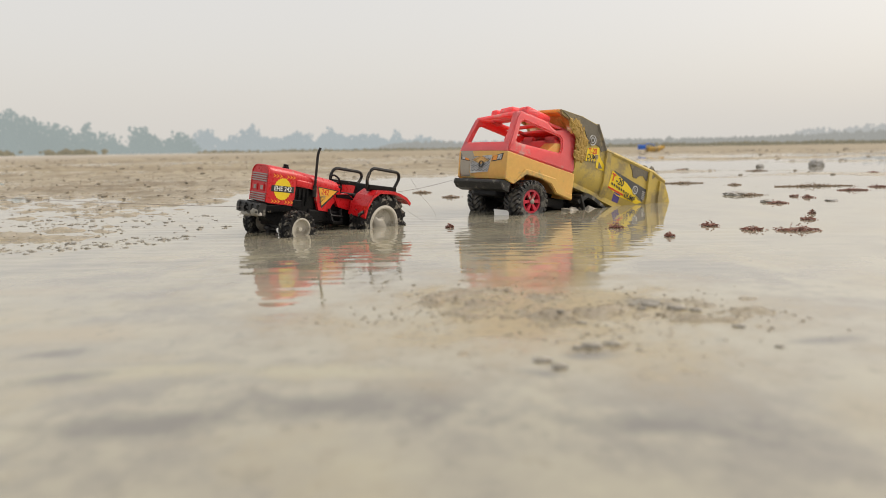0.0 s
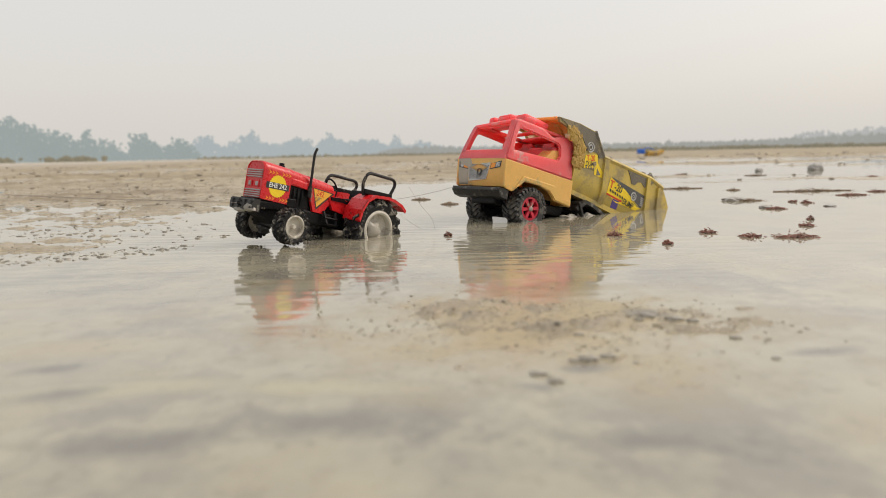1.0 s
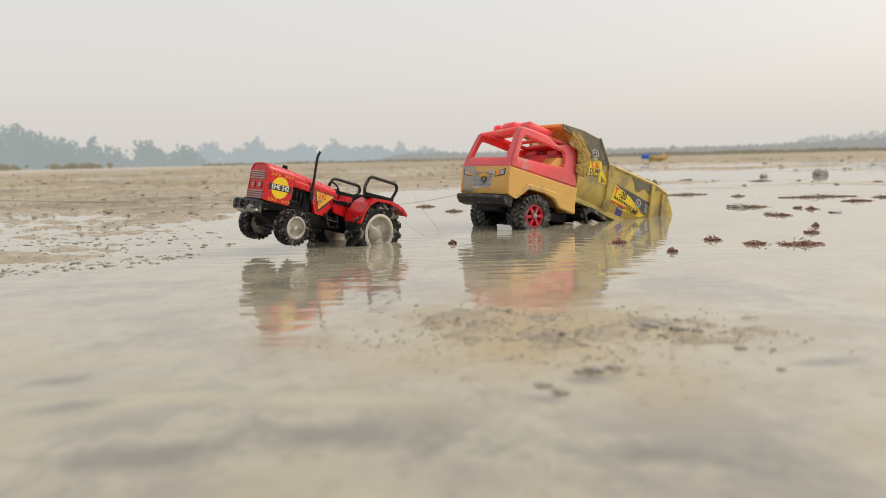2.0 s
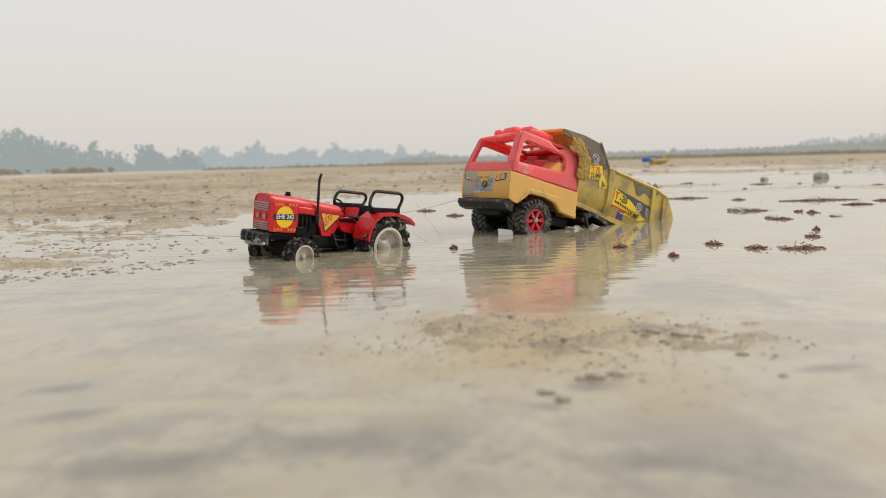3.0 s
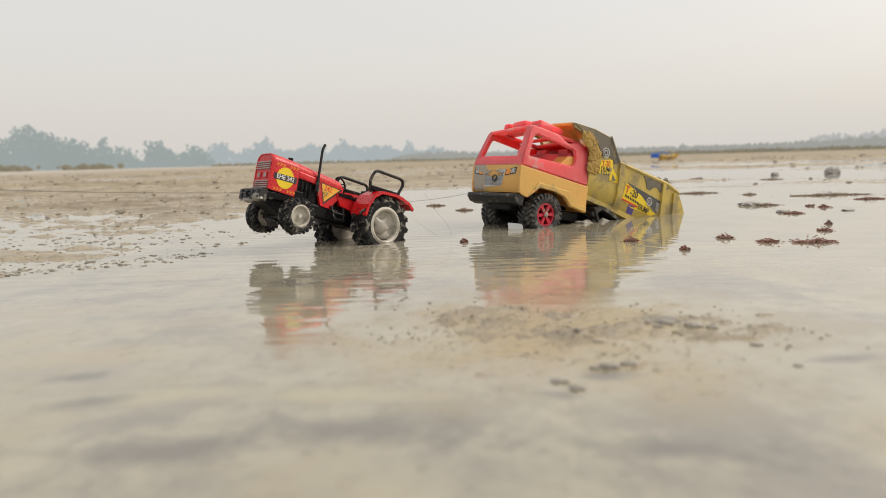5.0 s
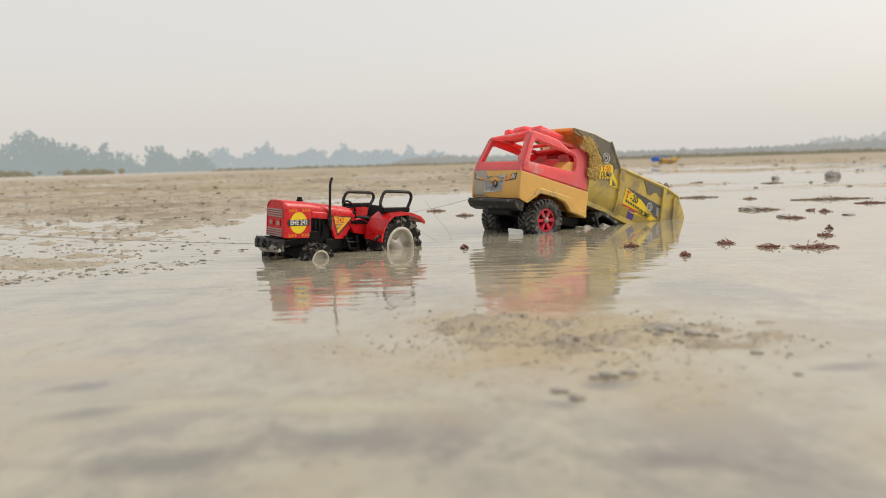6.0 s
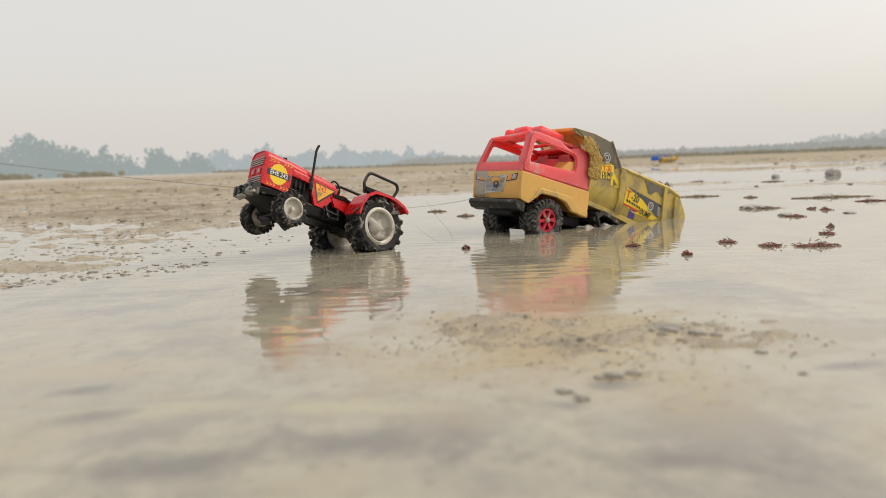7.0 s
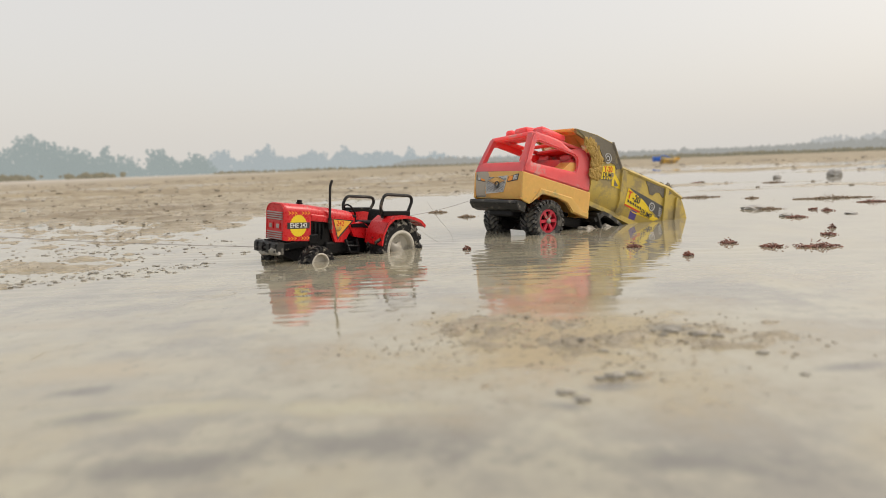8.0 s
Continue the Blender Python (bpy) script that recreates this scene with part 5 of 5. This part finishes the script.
# ---- mud dripping from the front wheels as they are pulled clear ----
def mud_drip(x, y, tall, r):
    bm = bmesh.new()
    tube(bm, [(x + 0.0012 * math.sin(4 * q), y, tall * q) for q in (i / 10 for i in range(11))], r, 10, 0.7)
    for v in bm.verts:
        q = v.co.z / tall
        s = 1.0 + 0.9 * max(0, 0.25 - q) / 0.25 + 0.8 * max(0, q - 0.75) / 0.25
        v.co.x = x + (v.co.x - x) * s
        v.co.y = y + (v.co.y - y) * s
    return tagged(part("mud_drip", bm, GREY_MUD, k=1, smooth=True), "strand of wet grey mud dripping from a front wheel", "mud", "mud drips")


drips = [mud_drip(-0.1470, 0.5620, 0.0165, 0.0013), mud_drip(-0.1150, 0.5260, 0.0175, 0.0017)]


# ---- what moves: the tractor rears and drops as the thread is pulled ----
TRACTOR = [
    (0.0, -0.0685, 0.6170, 0.0052, -4.4, -7.7, 227.4),
    (0.1, -0.0686, 0.6171, 0.0045, -4.4, -8.4, 228.0),
    (0.2, -0.0682, 0.6167, 0.0044, -4.2, -8.8, 228.0),
    (0.3, -0.0683, 0.6164, 0.0052, -4.6, -9.0, 228.0),
    (0.4, -0.0670, 0.6179, 0.0050, -4.3, -5.7, 228.7),
    (0.5, -0.0668, 0.6186, 0.0046, -4.7, -2.8, 229.9),
    (0.6, -0.0659, 0.6172, 0.0036, -4.9, -3.1, 228.7),
    (0.7, -0.0692, 0.6168, 0.0056, -4.6, -8.3, 226.7),
    (0.8, -0.0725, 0.6168, 0.0086, -4.5, -10.5, 227.2),
    (0.9, -0.0727, 0.6157, 0.0088, -4.4, -11.7, 226.8),
    (1.0, -0.0713, 0.6090, 0.0073, -2.9, -12.5, 228.0),
    (1.1, -0.0714, 0.6169, 0.0087, -4.7, -11.2, 226.6),
    (1.2, -0.0678, 0.6182, 0.0059, -4.3, -4.9, 228.4),
    (1.3, -0.0661, 0.6171, 0.0042, -3.7, -3.1, 228.9),
    (1.4, -0.0668, 0.6179, 0.0041, -3.3, -3.4, 229.1),
    (1.5, -0.0689, 0.6160, 0.0059, -4.3, -8.0, 226.4),
    (1.6, -0.0749, 0.6151, 0.0108, -3.0, -12.3, 226.3),
    (1.7, -0.0751, 0.6159, 0.0113, -3.4, -13.1, 227.4),
    (2.0, -0.0745, 0.6160, 0.0110, -3.4, -13.6, 227.2),
    (2.2, -0.0700, 0.6170, 0.0075, -4.0, -8.2, 227.6),
    (2.4, -0.0665, 0.6180, 0.0050, -3.8, -3.6, 228.2),
    (2.8, -0.0650, 0.6179, 0.0043, -3.3, -3.1, 228.0),
    (2.9, -0.0662, 0.6178, 0.0035, -3.1, -3.7, 228.4),
    (3.0, -0.0676, 0.6159, 0.0047, -3.9, -5.7, 225.9),
    (3.1, -0.0802, 0.6161, 0.0126, -1.9, -16.9, 225.5),
    (3.2, -0.0808, 0.6153, 0.0116, 0.2, -19.6, 225.0),
    (3.3, -0.0815, 0.6169, 0.0145, -0.6, -19.0, 225.2),
    (3.4, -0.0816, 0.6166, 0.0146, -0.2, -19.7, 224.3),
    (3.5, -0.0821, 0.6168, 0.0178, 4.1, -21.3, 222.0),
    (3.6, -0.0763, 0.6153, 0.0142, 0.2, -13.6, 224.2),
    (3.7, -0.0665, 0.6181, 0.0049, -3.3, -2.6, 228.6),
    (3.8, -0.0666, 0.6175, 0.0059, -3.4, -3.2, 228.7),
    (3.9, -0.0664, 0.6169, 0.0065, -3.6, -2.6, 228.5),
    (4.0, -0.0681, 0.6166, 0.0052, -3.5, -4.0, 227.9),
    (4.1, -0.0818, 0.6194, 0.0206, 3.0, -21.3, 222.0),
    (4.2, -0.0845, 0.6213, 0.0195, 15.9, -22.7, 216.5),
    (4.3, -0.0802, 0.6210, 0.0165, -1.2, -18.1, 225.5),
    (4.4, -0.0815, 0.6209, 0.0158, 7.4, -21.5, 221.3),
    (4.5, -0.0844, 0.6308, 0.0190, 13.7, -22.2, 215.8),
    (4.6, -0.0811, 0.6195, 0.0167, 4.7, -20.9, 223.2),
    (4.7, -0.0795, 0.6159, 0.0150, 1.4, -18.3, 223.8),
    (4.9, -0.0800, 0.6160, 0.0150, 1.5, -18.6, 223.9),
    (5.1, -0.0745, 0.6170, 0.0100, -1.5, -11.0, 226.2),
    (5.3, -0.0680, 0.6180, 0.0055, -3.6, -3.6, 228.0),
    (5.8, -0.0671, 0.6178, 0.0050, -4.4, -2.2, 228.3),
    (5.9, -0.0672, 0.6180, 0.0042, -3.5, -2.6, 228.5),
    (6.0, -0.0678, 0.6182, 0.0048, -3.7, -2.7, 228.2),
    (6.1, -0.0693, 0.6184, 0.0057, -3.6, -2.5, 229.0),
    (6.2, -0.0689, 0.6184, 0.0049, -3.3, -3.0, 228.5),
    (6.3, -0.0685, 0.6180, 0.0046, -3.2, -3.0, 228.1),
    (6.4, -0.0692, 0.6182, 0.0036, -2.7, -3.6, 228.2),
    (6.5, -0.0779, 0.6121, 0.0081, -0.3, -19.5, 224.8),
    (6.6, -0.0836, 0.6164, 0.0176, 1.1, -15.5, 225.0),
    (6.7, -0.0822, 0.6179, 0.0162, 1.3, -17.4, 224.4),
    (6.8, -0.0816, 0.6158, 0.0123, 4.4, -20.2, 223.4),
    (6.9, -0.0826, 0.6153, 0.0138, 5.6, -21.2, 222.5),
    (7.0, -0.0836, 0.6147, 0.0154, 6.7, -20.9, 221.7),
    (7.1, -0.0835, 0.6164, 0.0137, 4.4, -20.7, 223.1),
    (7.2, -0.0754, 0.6153, 0.0100, -2.2, -9.3, 224.9),
    (7.3, -0.0691, 0.6199, 0.0033, -2.1, -3.5, 227.5),
    (7.4, -0.0694, 0.6174, 0.0049, -3.2, -3.1, 228.0),
    (7.5, -0.0693, 0.6164, 0.0040, -3.5, -3.5, 228.1),
    (8.0, -0.0691, 0.6131, 0.0032, -2.9, -3.7, 228.5),
]


def aim(start, end):
    d = Vector(end) - Vector(start)
    return Matrix.Translation(start) @ d.to_track_quat("X", "Z").to_matrix().to_4x4()


def motions():
    body, swing, pull, tow = [], [], [], []
    for t, x, y, z, rx, ry, rz in TRACTOR:
        up = min(1.0, max(0.0, (-ry - 11) / 8))
        m = pose(x, y, z, rx + 2.5 * up, ry, rz)
        body.append((t, m))
        # the front axle hangs towards its left once the wheels are off the mud
        hang = 0.5 * up
        swing.append((t, pose(0.0797, 0, -0.0088, hang, 0, 0)))
        hook = m @ Vector((0.1105, -0.001, 0.0028))
        lift = float(np.interp(-ry, [3, 8, 12.5, 19.5, 21, 22.5], [0.0215, 0.030, 0.0435, 0.068, 0.092, 0.104]))
        pull.append((t, aim(hook, (-0.250, 0.408, 0.0685 + (lift - 0.0685) * 0.618))))
        tow.append((t, aim(TRUCK_POSE @ Vector((0.042, -0.032, 0.010)), m @ Vector((-0.012, 0.004, 0.022)))))
    walk(tractor, body)
    walk(front_axle, swing)
    walk(pull_thread, pull)
    walk(tow_thread, tow)
    for d in drips:
        walk(d, [(0.0, pose(0, 0, -0.03)), (6.3, pose(0, 0, -0.03)), (6.4, pose(0, 0, -0.024)), (6.5, pose(0, 0, -0.001)), (6.6, pose(0, 0, -0.016)), (6.7, pose(0, 0, -0.03)), (8.0, pose(0, 0, -0.03))])


motions()
